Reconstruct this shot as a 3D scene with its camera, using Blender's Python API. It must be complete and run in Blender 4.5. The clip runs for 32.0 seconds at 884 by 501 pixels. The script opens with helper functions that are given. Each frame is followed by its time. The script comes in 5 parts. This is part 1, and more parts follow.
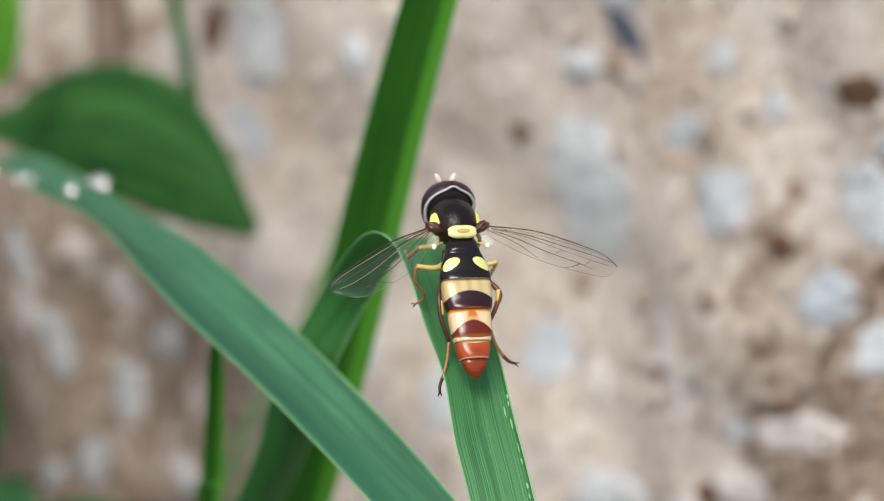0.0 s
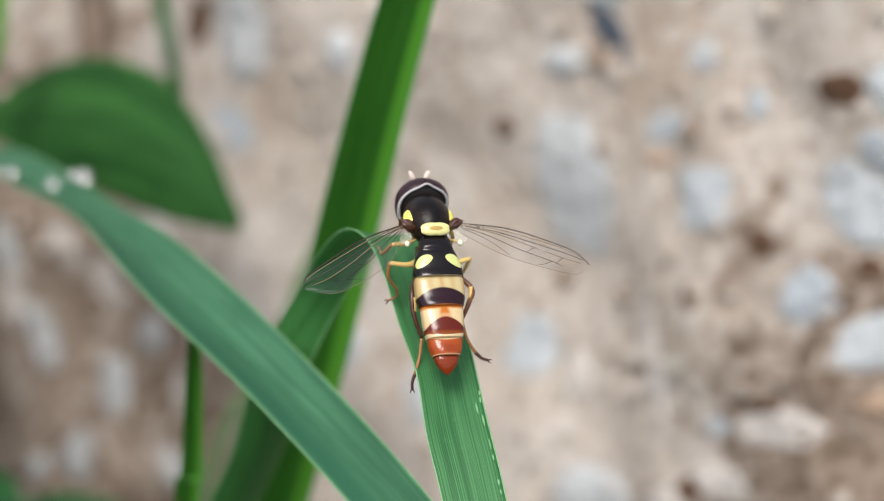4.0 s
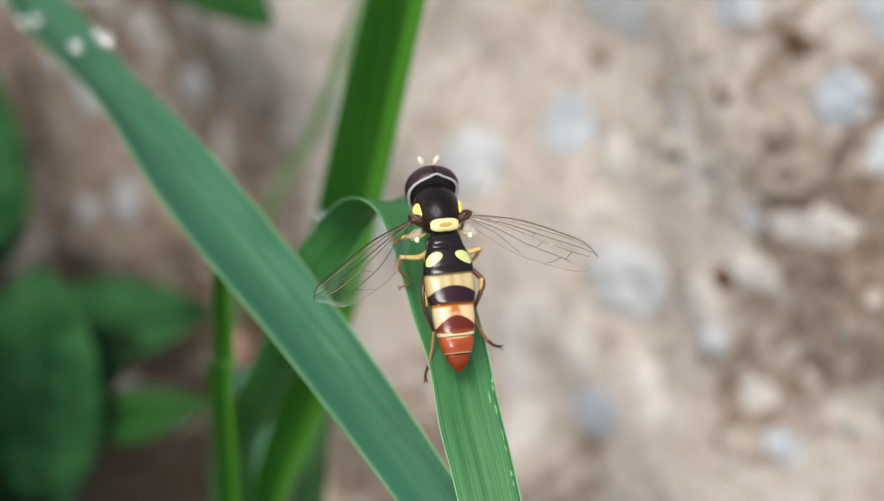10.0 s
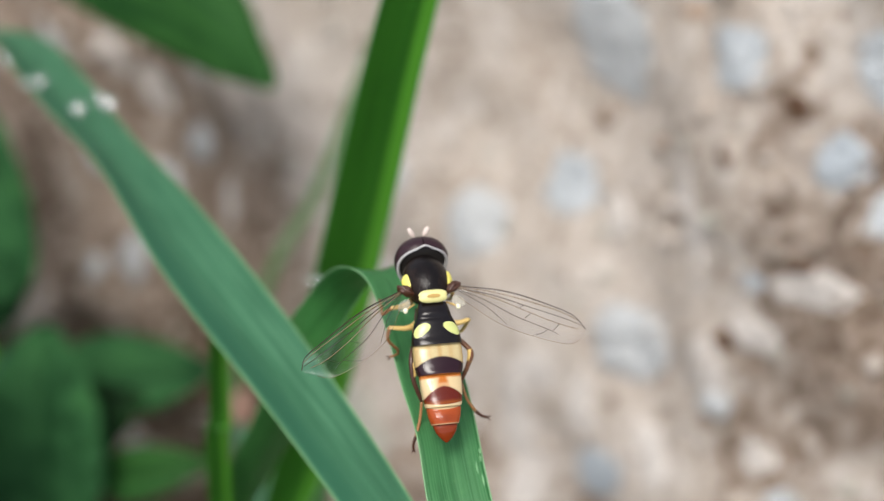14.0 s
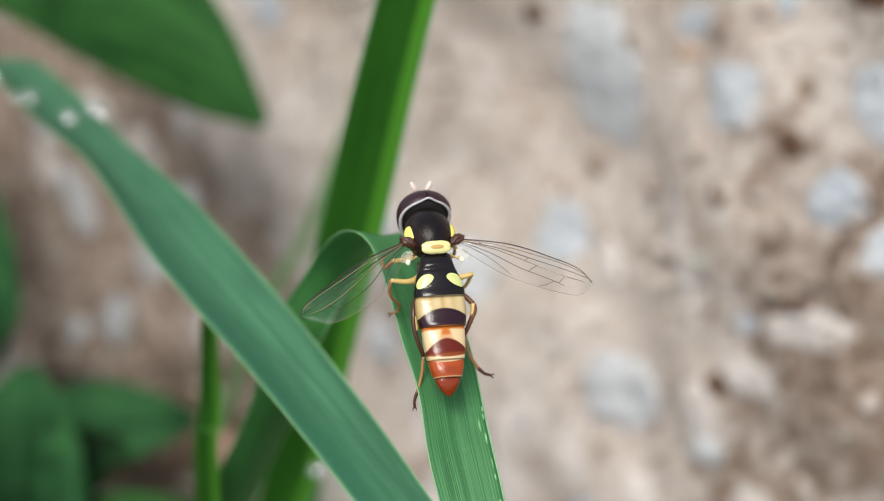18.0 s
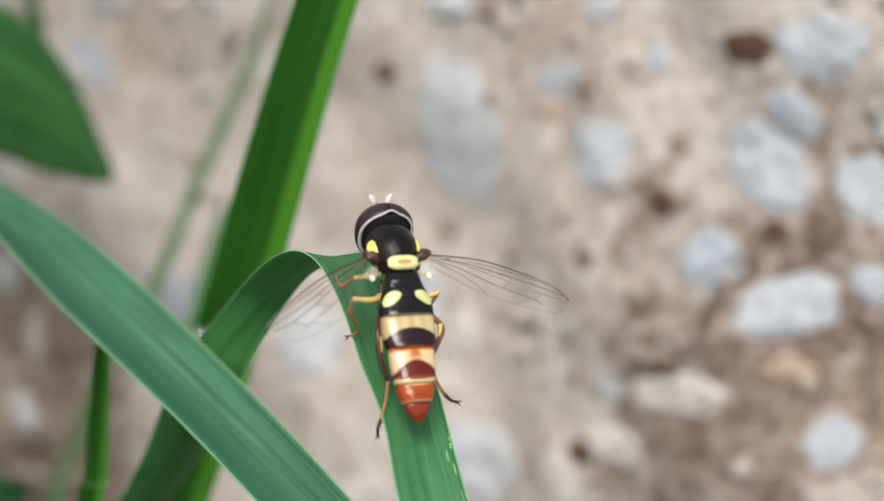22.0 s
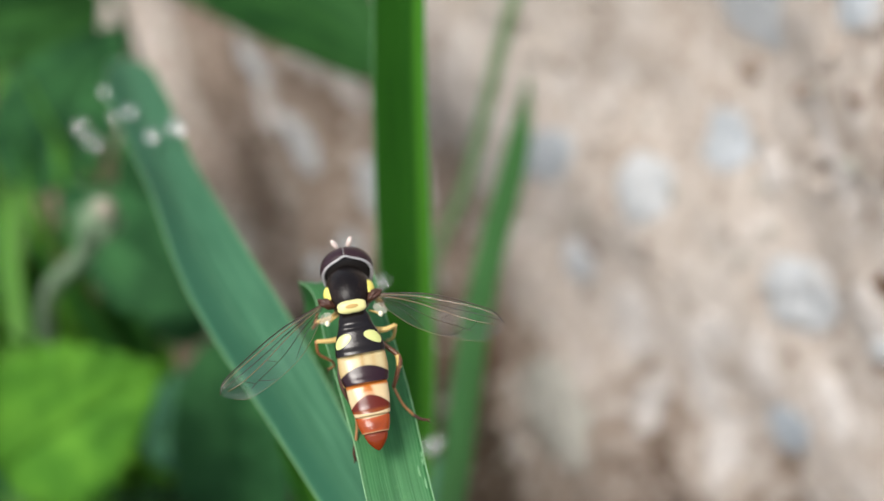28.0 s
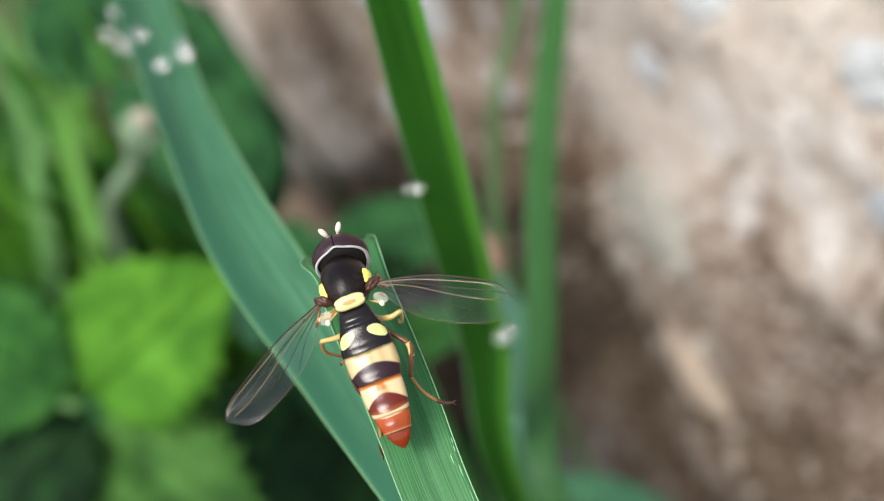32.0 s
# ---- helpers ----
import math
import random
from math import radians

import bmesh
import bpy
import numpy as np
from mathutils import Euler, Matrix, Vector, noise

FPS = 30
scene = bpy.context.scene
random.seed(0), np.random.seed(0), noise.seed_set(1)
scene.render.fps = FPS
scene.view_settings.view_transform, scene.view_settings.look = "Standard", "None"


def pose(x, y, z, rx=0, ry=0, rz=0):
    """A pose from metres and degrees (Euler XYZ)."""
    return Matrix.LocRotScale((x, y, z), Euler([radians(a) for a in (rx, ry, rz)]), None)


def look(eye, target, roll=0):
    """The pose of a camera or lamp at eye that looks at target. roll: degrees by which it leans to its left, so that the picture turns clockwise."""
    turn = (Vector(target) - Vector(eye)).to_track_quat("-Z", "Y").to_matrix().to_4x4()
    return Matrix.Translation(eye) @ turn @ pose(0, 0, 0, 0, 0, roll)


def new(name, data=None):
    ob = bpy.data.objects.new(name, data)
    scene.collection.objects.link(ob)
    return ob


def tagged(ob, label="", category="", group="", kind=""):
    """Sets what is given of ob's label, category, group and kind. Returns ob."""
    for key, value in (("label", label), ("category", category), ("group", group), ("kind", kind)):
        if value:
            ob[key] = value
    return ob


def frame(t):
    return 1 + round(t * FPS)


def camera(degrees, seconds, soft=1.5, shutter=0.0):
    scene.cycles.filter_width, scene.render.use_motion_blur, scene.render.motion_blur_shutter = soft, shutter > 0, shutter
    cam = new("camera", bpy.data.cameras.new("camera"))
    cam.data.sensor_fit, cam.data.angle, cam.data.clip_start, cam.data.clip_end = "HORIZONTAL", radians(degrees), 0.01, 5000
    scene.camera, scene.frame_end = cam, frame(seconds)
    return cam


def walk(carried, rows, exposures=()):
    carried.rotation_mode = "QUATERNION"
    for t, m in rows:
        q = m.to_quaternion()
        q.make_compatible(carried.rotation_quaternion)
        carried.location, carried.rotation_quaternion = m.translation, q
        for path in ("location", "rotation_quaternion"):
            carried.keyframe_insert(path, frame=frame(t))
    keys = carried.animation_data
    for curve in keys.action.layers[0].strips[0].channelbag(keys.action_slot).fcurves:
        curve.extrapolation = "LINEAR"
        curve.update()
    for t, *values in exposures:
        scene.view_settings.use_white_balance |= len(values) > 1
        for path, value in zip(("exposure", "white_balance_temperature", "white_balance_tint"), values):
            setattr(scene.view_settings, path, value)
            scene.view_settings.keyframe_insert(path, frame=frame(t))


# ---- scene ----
cam = camera(23.0, 32.0, soft=0.9)
cam.data.dof.use_dof = True
cam.data.dof.focus_distance = 0.0972
cam.data.dof.aperture_fstop = 45.0
PATH = [
    (0, (-0.00097, -0.07951, 0.25881), (-0.00097, 0.08022, 0.13845), -0.00),
    (0.5, (0.00050, -0.07926, 0.25953), (-0.00013, 0.08047, 0.13917), -0.46),
    (1, (-0.00105, -0.07898, 0.25866), (-0.00127, 0.08059, 0.13809), -0.10),
    (1.5, (-0.00060, -0.07842, 0.26046), (-0.00047, 0.08133, 0.14013), -0.05),
    (2, (-0.00079, -0.07816, 0.26195), (0.00007, 0.08145, 0.14144), 0.28),
    (2.5, (-0.00065, -0.07873, 0.26152), (-0.00005, 0.08098, 0.14114), 0.16),
    (3, (-0.00126, -0.07978, 0.26036), (-0.00082, 0.07942, 0.13930), 0.22),
    (3.5, (-0.00068, -0.07990, 0.25935), (0.00030, 0.07944, 0.13848), 0.49),
    (5.5, (0.00032, -0.07936, 0.25934), (-0.00018, 0.07990, 0.13836), -0.20),
    (6, (-0.00054, -0.07897, 0.26096), (-0.00088, 0.08026, 0.13995), 0.09),
    (6.5, (-0.00035, -0.07840, 0.26126), (-0.00158, 0.08026, 0.13950), -0.50),
    (7, (0.00201, -0.07307, 0.26709), (0.00026, 0.07471, 0.13235), -0.83),
    (7.5, (0.00158, -0.07116, 0.26978), (-0.00244, 0.07423, 0.13250), -1.51),
    (8, (0.00065, -0.07043, 0.27295), (-0.00517, 0.06798, 0.12869), -2.26),
    (8.5, (-0.00061, -0.06997, 0.27466), (-0.00442, 0.06651, 0.12852), -1.56),
    (9, (0.00154, -0.06856, 0.27309), (-0.00217, 0.06798, 0.12699), -1.73),
    (9.5, (0.00287, -0.06763, 0.27370), (-0.00112, 0.06822, 0.12697), -2.04),
    (10, (0.00230, -0.06801, 0.27313), (-0.00266, 0.06642, 0.12513), -2.44),
    (10.5, (0.00248, -0.06752, 0.27479), (-0.00304, 0.06674, 0.12666), -2.81),
    (11, (0.00310, -0.06783, 0.27438), (-0.00244, 0.06631, 0.12614), -2.74),
    (11.5, (0.00406, -0.06697, 0.27525), (-0.00086, 0.06724, 0.12704), -2.48),
    (12, (0.00422, -0.06692, 0.27528), (0.00034, 0.06751, 0.12725), -1.89),
    (12.5, (0.00425, -0.06776, 0.27463), (0.00005, 0.06694, 0.12685), -1.95),
    (13, (0.00322, -0.06763, 0.27538), (-0.00204, 0.06689, 0.12747), -2.50),
    (13.5, (0.00214, -0.06764, 0.27506), (-0.00278, 0.06679, 0.12705), -2.26),
    (14, (0.00361, -0.06776, 0.27429), (-0.00277, 0.07002, 0.12947), -2.46),
    (14.5, (0.00443, -0.06926, 0.27258), (-0.00172, 0.07376, 0.13291), -1.88),
    (16.5, (0.00273, -0.07258, 0.26741), (-0.00199, 0.07410, 0.13154), -1.30),
    (17, (0.00280, -0.07251, 0.26805), (-0.00167, 0.07415, 0.13214), -1.08),
    (17.5, (0.00324, -0.07205, 0.26800), (-0.00043, 0.07504, 0.13254), -1.07),
    (18, (0.00227, -0.07207, 0.26712), (-0.00189, 0.07404, 0.13062), -1.24),
    (18.5, (0.00209, -0.07416, 0.26441), (0.00019, 0.07349, 0.12952), -0.23),
    (19, (-0.00266, -0.07307, 0.26270), (0.00367, 0.07747, 0.13118), 0.79),
    (19.5, (-0.00435, -0.07162, 0.26238), (0.00712, 0.07999, 0.13244), 1.74),
    (20, (-0.00724, -0.07076, 0.25986), (0.01073, 0.08127, 0.13115), 4.28),
    (20.5, (-0.00839, -0.06775, 0.25875), (0.01024, 0.08453, 0.13043), 4.44),
    (21, (-0.00913, -0.06972, 0.25997), (0.00870, 0.08232, 0.13127), 4.24),
    (21.5, (-0.00735, -0.06986, 0.25897), (0.01084, 0.08211, 0.13022), 4.41),
    (22, (-0.00682, -0.06915, 0.25918), (0.01157, 0.08284, 0.13050), 4.61),
    (22.5, (-0.00529, -0.06830, 0.26003), (0.01254, 0.08383, 0.13142), 4.23),
    (23, (-0.00513, -0.06900, 0.26004), (0.01167, 0.08310, 0.13126), 3.85),
    (23.5, (-0.00525, -0.06995, 0.25850), (0.01032, 0.08179, 0.12914), 3.75),
    (24, (-0.00608, -0.06976, 0.25838), (0.00995, 0.08195, 0.12905), 4.12),
    (24.5, (-0.00596, -0.06964, 0.25808), (0.00996, 0.08247, 0.12920), 3.28),
    (26.5, (0.01095, -0.06904, 0.26879), (-0.00332, 0.07732, 0.13323), -5.06),
    (27, (0.01683, -0.07009, 0.26973), (-0.00818, 0.07090, 0.13010), -9.94),
    (27.5, (0.01982, -0.06939, 0.27089), (-0.01387, 0.06726, 0.12879), -14.74),
    (28, (0.02500, -0.06547, 0.27289), (-0.01583, 0.06845, 0.13006), -19.06),
    (28.5, (0.02745, -0.06372, 0.27244), (-0.01894, 0.06532, 0.12685), -23.36),
    (29, (0.03024, -0.06047, 0.27381), (-0.02149, 0.06421, 0.12624), -27.42),
    (29.5, (0.03555, -0.05721, 0.27474), (-0.02188, 0.06158, 0.12444), -32.65),
    (30, (0.03459, -0.05467, 0.27514), (-0.02571, 0.06079, 0.12337), -36.08),
    (30.5, (0.03646, -0.05465, 0.27338), (-0.02532, 0.05933, 0.12109), -37.53),
    (31, (0.03626, -0.05462, 0.27295), (-0.02629, 0.05853, 0.12036), -38.31),
    (31.5, (0.03376, -0.05367, 0.27159), (-0.02501, 0.06027, 0.11809), -36.67),
    (32, (0.03112, -0.05253, 0.27182), (-0.02592, 0.06262, 0.11857), -35.68),
]
walk(cam, [(t, look(eye, target, roll)) for t, eye, target, roll in PATH], exposures=[(0.0, 0.6), (26.5, 0.6), (29.0, 0.72), (30.0, 0.72), (31.0, 0.82), (32.0, 0.9)])

# ---- light: bright overcast day ----
scene.view_settings.exposure = 0.6
world = bpy.data.worlds.new("sky")
scene.world = world
world.use_nodes = True
wn = world.node_tree.nodes
sky = wn.new("ShaderNodeTexSky")
sky.sky_type = "NISHITA"
sky.sun_disc = False
SUN_UP, SUN_TURN = radians(69), radians(-156)
sky.sun_elevation, sky.sun_rotation = SUN_UP, SUN_TURN
sky.air_density, sky.dust_density = 1.0, 3.0
haze = wn.new("ShaderNodeHueSaturation")
haze.inputs["Saturation"].default_value = 0.55
world.node_tree.links.new(sky.outputs[0], haze.inputs["Color"])
world.node_tree.links.new(haze.outputs[0], wn["Background"].inputs[0])
wn["Background"].inputs[1].default_value = 0.15
sun_data = bpy.data.lights.new("sun", "SUN")
sun_data.energy, sun_data.angle, sun_data.color = 1.95, radians(22), (1.0, 0.955, 0.885)
sun = new("sun", sun_data)
sun_from = Vector((math.sin(SUN_TURN) * math.cos(SUN_UP), math.cos(SUN_TURN) * math.cos(SUN_UP), math.sin(SUN_UP)))
sun.matrix_world = look(sun_from * 3, (0, 0, 0))

# ---- helpers ----
MM = 0.001


def mm(*p):
    return Vector(p) * MM


def spline(points, n):
    """n + 1 places along a smooth curve through the points."""
    pts = [Vector(p) for p in points]
    pts = [2 * pts[0] - pts[1]] + pts + [2 * pts[-1] - pts[-2]]
    out = []
    for k in range(n + 1):
        s = k / n * (len(pts) - 3)
        i = min(int(s), len(pts) - 4)
        s -= i
        a, b, c, d = pts[i:i + 4]
        out.append(0.5 * (2 * b + (c - a) * s + (2 * a - 5 * b + 4 * c - d) * s * s + (3 * b - a - 3 * c + d) * s ** 3))
    return out


def mesh_of(name, bm, material, smooth=True):
    me = bpy.data.meshes.new(name)
    bmesh.ops.recalc_face_normals(bm, faces=bm.faces)
    bm.to_mesh(me)
    bm.free()
    for m in material if isinstance(material, (list, tuple)) else [material]:
        me.materials.append(m)
    if smooth:
        me.polygons.foreach_set("use_smooth", [True] * len(me.polygons))
    return me


def part(name, bm, material, parent, label="", smooth=True):
    ob = new(name, mesh_of(name, bm, material, smooth))
    ob.parent = parent
    return tagged(ob, label) if label else ob


def thing(name, bm, material, label, category, group="", kind="", smooth=True):
    return tagged(new(name, mesh_of(name, bm, material, smooth)), label, category, group, kind)


def tube(bm, points, radii, n=10, steps=None, flat=1.0):
    """A tapered round bar along a curve, with closed ends."""
    path = spline(points, steps or 6 * (len(points) - 1))
    rows = []
    side = None
    for k, p in enumerate(path):
        d = (path[min(k + 1, len(path) - 1)] - path[max(k - 1, 0)]).normalized()
        if side is None:
            side = d.cross(Vector((0.31, 0.2, 0.93))).normalized()
        side = (side - side.dot(d) * d).normalized()
        up = d.cross(side)
        s = k / (len(path) - 1) * (len(radii) - 1)
        i = min(int(s), len(radii) - 2)
        r = radii[i] + (radii[i + 1] - radii[i]) * (s - i)
        rows.append([bm.verts.new(p + r * (math.cos(a) * side + flat * math.sin(a) * up)) for a in [2 * math.pi * j / n for j in range(n)]])
    for a, b in zip(rows, rows[1:]):
        for j in range(n):
            bm.faces.new((a[j], a[(j + 1) % n], b[(j + 1) % n], b[j]))
    bm.faces.new(rows[0][::-1])
    bm.faces.new(rows[-1])
    return bm


def blob(bm, center, axes, radii, u=24, v=16, shape=None):
    """A closed rounded body: axes are three unit vectors, radii their lengths; shape(direction) may scale it."""
    c = Vector(center)
    ax = [Vector(a) for a in axes]
    rows = []
    for i in range(1, v):
        th = math.pi * i / v
        row = []
        for j in range(u):
            ph = 2 * math.pi * j / u
            d = Vector((math.sin(th) * math.cos(ph), math.sin(th) * math.sin(ph), math.cos(th)))
            k = shape(d) if shape else 1.0
            row.append(bm.verts.new(c + sum((ax[m] * radii[m] * d[m] * k for m in range(3)), Vector())))
        rows.append(row)
    ends = []
    for sgn in (1, -1):
        d = Vector((0, 0, sgn))
        ends.append(bm.verts.new(c + ax[2] * radii[2] * sgn * (shape(d) if shape else 1.0)))
    for a, b in zip(rows, rows[1:]):
        for j in range(u):
            bm.faces.new((a[j], a[(j + 1) % u], b[(j + 1) % u], b[j]))
    for j in range(u):
        bm.faces.new((ends[0], rows[0][(j + 1) % u], rows[0][j]))
        bm.faces.new((ends[1], rows[-1][j], rows[-1][(j + 1) % u]))
    return bm


XYZ = ((1, 0, 0), (0, 1, 0), (0, 0, 1))


# ---- materials ----
def material(name, color, rough=0.5, metal=0.0, spec=0.5):
    m = bpy.data.materials.new(name)
    m.use_nodes = True
    b = m.node_tree.nodes["Principled BSDF"]
    b.inputs["Base Color"].default_value = (*color, 1)
    b.inputs["Roughness"].default_value = rough
    b.inputs["Metallic"].default_value = metal
    b.inputs["Specular IOR Level"].default_value = spec
    return m


def node(m, kind, **inputs):
    n = m.node_tree.nodes.new(kind)
    for key, value in inputs.items():
        n.inputs[key.replace("_", " ")].default_value = value
    return n


def wire(m, a, b):
    m.node_tree.links.new(a, b)


def ramp(m, source, stops):
    r = m.node_tree.nodes.new("ShaderNodeValToRGB")
    els = r.color_ramp.elements
    while len(els) < len(stops):
        els.new(0.5)
    for e, (at, c) in zip(els, stops):
        e.position, e.color = at, (*c, 1) if len(c) == 3 else c
    wire(m, source, r.inputs[0])
    return r.outputs[0]


def mixed(m, a, b, factor, blend="MIX"):
    n = m.node_tree.nodes.new("ShaderNodeMix")
    n.data_type, n.blend_type = "RGBA", blend
    for k, v in ((0, factor), (6, a), (7, b)):
        if hasattr(v, "links"):
            wire(m, v, n.inputs[k])
        else:
            n.inputs[k].default_value = v if k == 0 else (*v, 1)
    return n.outputs[2]


def bumped(m, height, strength, distance):
    b = node(m, "ShaderNodeBump", Strength=strength, Distance=distance)
    wire(m, height, b.inputs["Height"])
    wire(m, b.outputs[0], m.node_tree.nodes["Principled BSDF"].inputs["Normal"])


def grass_material(name, dark, light, glow, veins=16.0, rough=0.42, through_light=0.25, margin=None, mottle=0.0, margin_at=(0.36, 0.50)):
    """A leaf with long veins along its UV's second axis, patches and a little light through it; margin paints light or
    shade onto one side.
    """
    m = material(name, light, rough, spec=0.3 if rough < 0.6 else 0.12)
    b = m.node_tree.nodes["Principled BSDF"]
    uv = m.node_tree.nodes.new("ShaderNodeTexCoord").outputs["UV"]
    mp = node(m, "ShaderNodeMapping", Scale=(veins, 0.012, 1.0))
    wire(m, uv, mp.inputs[0])
    stripes = node(m, "ShaderNodeTexNoise", Scale=1.6, Detail=3.0, Roughness=0.65)
    wire(m, mp.outputs[0], stripes.inputs[0])
    wide = node(m, "ShaderNodeMapping", Scale=(2.0, 0.06, 1.0))
    wire(m, uv, wide.inputs[0])
    patch = node(m, "ShaderNodeTexNoise", Scale=2.2, Detail=2.0)
    wire(m, wide.outputs[0], patch.inputs[0])
    c1 = ramp(m, stripes.outputs[0], [(0.37, dark), (0.63, light)])
    c2 = mixed(m, c1, tuple(0.72 * v for v in dark), ramp(m, patch.outputs[0], [(0.42, (0, 0, 0)), (0.70, (0.6, 0.6, 0.6))]))
    # Paints one long side lighter or darker, as light falls on a folded blade.
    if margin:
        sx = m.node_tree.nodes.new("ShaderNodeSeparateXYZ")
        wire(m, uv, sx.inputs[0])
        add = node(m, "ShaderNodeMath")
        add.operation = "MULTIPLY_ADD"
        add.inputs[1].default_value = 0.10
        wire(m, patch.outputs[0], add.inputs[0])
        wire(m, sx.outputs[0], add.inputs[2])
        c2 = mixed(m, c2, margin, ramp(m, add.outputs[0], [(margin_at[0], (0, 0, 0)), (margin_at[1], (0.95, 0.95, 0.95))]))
    if mottle:
        spots = node(m, "ShaderNodeTexNoise", Scale=260.0, Detail=3.0)
        wire(m, m.node_tree.nodes["Texture Coordinate"].outputs["Object"], spots.inputs[0])
        c2 = mixed(m, c2, glow, ramp(m, spots.outputs[0], [(0.48, (0, 0, 0)), (0.66, (mottle, mottle, mottle))]))
        c2 = mixed(m, c2, tuple(0.7 * v for v in dark), ramp(m, spots.outputs[0], [(0.34, (0.8, 0.8, 0.8)), (0.46, (0, 0, 0))]))
    fine = node(m, "ShaderNodeTexNoise", Scale=2600.0, Detail=2.0)
    wire(m, m.node_tree.nodes["Texture Coordinate"].outputs["Object"], fine.inputs[0])
    c3 = mixed(m, c2, glow, ramp(m, fine.outputs[0], [(0.62, (0, 0, 0)), (0.8, (0.25, 0.25, 0.25))]))
    wire(m, c3, b.inputs["Base Color"])
    bumped(m, stripes.outputs[0], 0.35, 0.00012)
    tr = m.node_tree.nodes.new("ShaderNodeBsdfTranslucent")
    wire(m, mixed(m, c2, glow, 0.6), tr.inputs[0])
    mx = node(m, "ShaderNodeMixShader", Fac=through_light)
    out = m.node_tree.nodes["Material Output"]
    wire(m, b.outputs[0], mx.inputs[1])
    wire(m, tr.outputs[0], mx.inputs[2])
    wire(m, mx.outputs[0], out.inputs[0])
    return m


def earth_material(name, browns, scale, dust=None):
    m = material(name, browns[1], 0.95, spec=0.2)
    at = m.node_tree.nodes.new("ShaderNodeTexCoord").outputs["Object"]
    big = node(m, "ShaderNodeTexNoise", Scale=scale, Detail=4.0, Roughness=0.6)
    mid = node(m, "ShaderNodeTexNoise", Scale=scale * 3.6, Detail=5.0, Roughness=0.65)
    small = node(m, "ShaderNodeTexNoise", Scale=scale * 9, Detail=4.0, Roughness=0.7)
    grit = node(m, "ShaderNodeTexVoronoi", Scale=scale * 14)
    for n in (big, mid, small, grit):
        wire(m, at, n.inputs[0])
    c = ramp(m, big.outputs[0], [(0.3, browns[0]), (0.5, browns[1]), (0.72, browns[2])])
    c = mixed(m, c, browns[3], ramp(m, small.outputs[0], [(0.5, (0, 0, 0)), (0.72, (0.7, 0.7, 0.7))]))
    c = mixed(m, c, browns[3], ramp(m, mid.outputs[0], [(0.52, (0, 0, 0)), (0.66, (0.75, 0.75, 0.75))]))
    c = mixed(m, c, browns[0], ramp(m, mid.outputs[0], [(0.3, (0.8, 0.8, 0.8)), (0.44, (0, 0, 0))]))
    c = mixed(m, c, browns[0], ramp(m, grit.outputs[0], [(0.0, (0.5, 0.5, 0.5)), (0.3, (0, 0, 0))]))
    if dust:
        rim = m.node_tree.nodes.new("ShaderNodeAttribute")
        rim.attribute_name = "rim"
        reach = node(m, "ShaderNodeMath")
        reach.operation = "MULTIPLY_ADD"
        reach.inputs[1].default_value = 0.45
        wire(m, mid.outputs[0], reach.inputs[0])
        wire(m, rim.outputs["Fac"], reach.inputs[2])
        c = mixed(m, c, dust, ramp(m, reach.outputs[0], [(0.86, (0, 0, 0)), (1.04, (0.95, 0.95, 0.95))]))
    speck = node(m, "ShaderNodeTexNoise", Scale=scale * 18, Detail=2.0, Roughness=0.6)
    wire(m, at, speck.inputs[0])
    c = mixed(m, c, tuple(min(1.0, 1.18 * v) for v in browns[3]), ramp(m, speck.outputs[0], [(0.54, (0, 0, 0)), (0.68, (0.4, 0.4, 0.4))]))
    c = mixed(m, c, tuple(0.8 * v for v in browns[0]), ramp(m, speck.outputs[0], [(0.34, (0.35, 0.35, 0.35)), (0.45, (0, 0, 0))]))
    wire(m, c, m.node_tree.nodes["Principled BSDF"].inputs["Base Color"])
    bumped(m, small.outputs[0], 0.6, 0.002)
    return m


# The lower half's shade is painted in as the margin tone.
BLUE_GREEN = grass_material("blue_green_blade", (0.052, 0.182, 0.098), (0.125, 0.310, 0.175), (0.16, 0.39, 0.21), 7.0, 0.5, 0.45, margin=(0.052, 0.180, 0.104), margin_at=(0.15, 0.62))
FRESH_GREEN = grass_material("fresh_green_blade", (0.026, 0.140, 0.042), (0.102, 0.318, 0.116), (0.15, 0.42, 0.12), 18.0, 0.48, 0.36)
BLUE_GREEN.node_tree.nodes["Principled BSDF"].inputs["Specular IOR Level"].default_value = 0.08
BACK_GREEN = grass_material("blade_underside", (0.044, 0.185, 0.048), (0.098, 0.315, 0.090), (0.18, 0.50, 0.12), 14.0, 0.5, 0.55)
DEEP_GREEN = grass_material("deep_green_blade", (0.014, 0.085, 0.006), (0.040, 0.160, 0.014), (0.10, 0.34, 0.03), 12.0, 0.42, 0.35)
# Light on the blade's right half is painted in as the bright margin.
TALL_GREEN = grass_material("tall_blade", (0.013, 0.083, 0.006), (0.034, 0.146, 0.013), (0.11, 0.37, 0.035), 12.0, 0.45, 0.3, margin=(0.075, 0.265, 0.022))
SLIM_GREEN = grass_material("slim_pale_blade", (0.028, 0.110, 0.026), (0.065, 0.190, 0.054), (0.12, 0.31, 0.07), 10.0, 0.45, 0.3)
PALE_STRAW = grass_material("pale_straw_stem", (0.075, 0.150, 0.055), (0.135, 0.225, 0.095), (0.2, 0.3, 0.12), 10.0, 0.5, 0.3)
PALE_BLUE = grass_material("pale_blue_green_blade", (0.070, 0.190, 0.115), (0.130, 0.290, 0.190), (0.16, 0.36, 0.2), 8.0, 0.7, 0.35)
PALE_EDGE = material("pale_blade_edge", (0.16, 0.33, 0.15), 0.5)
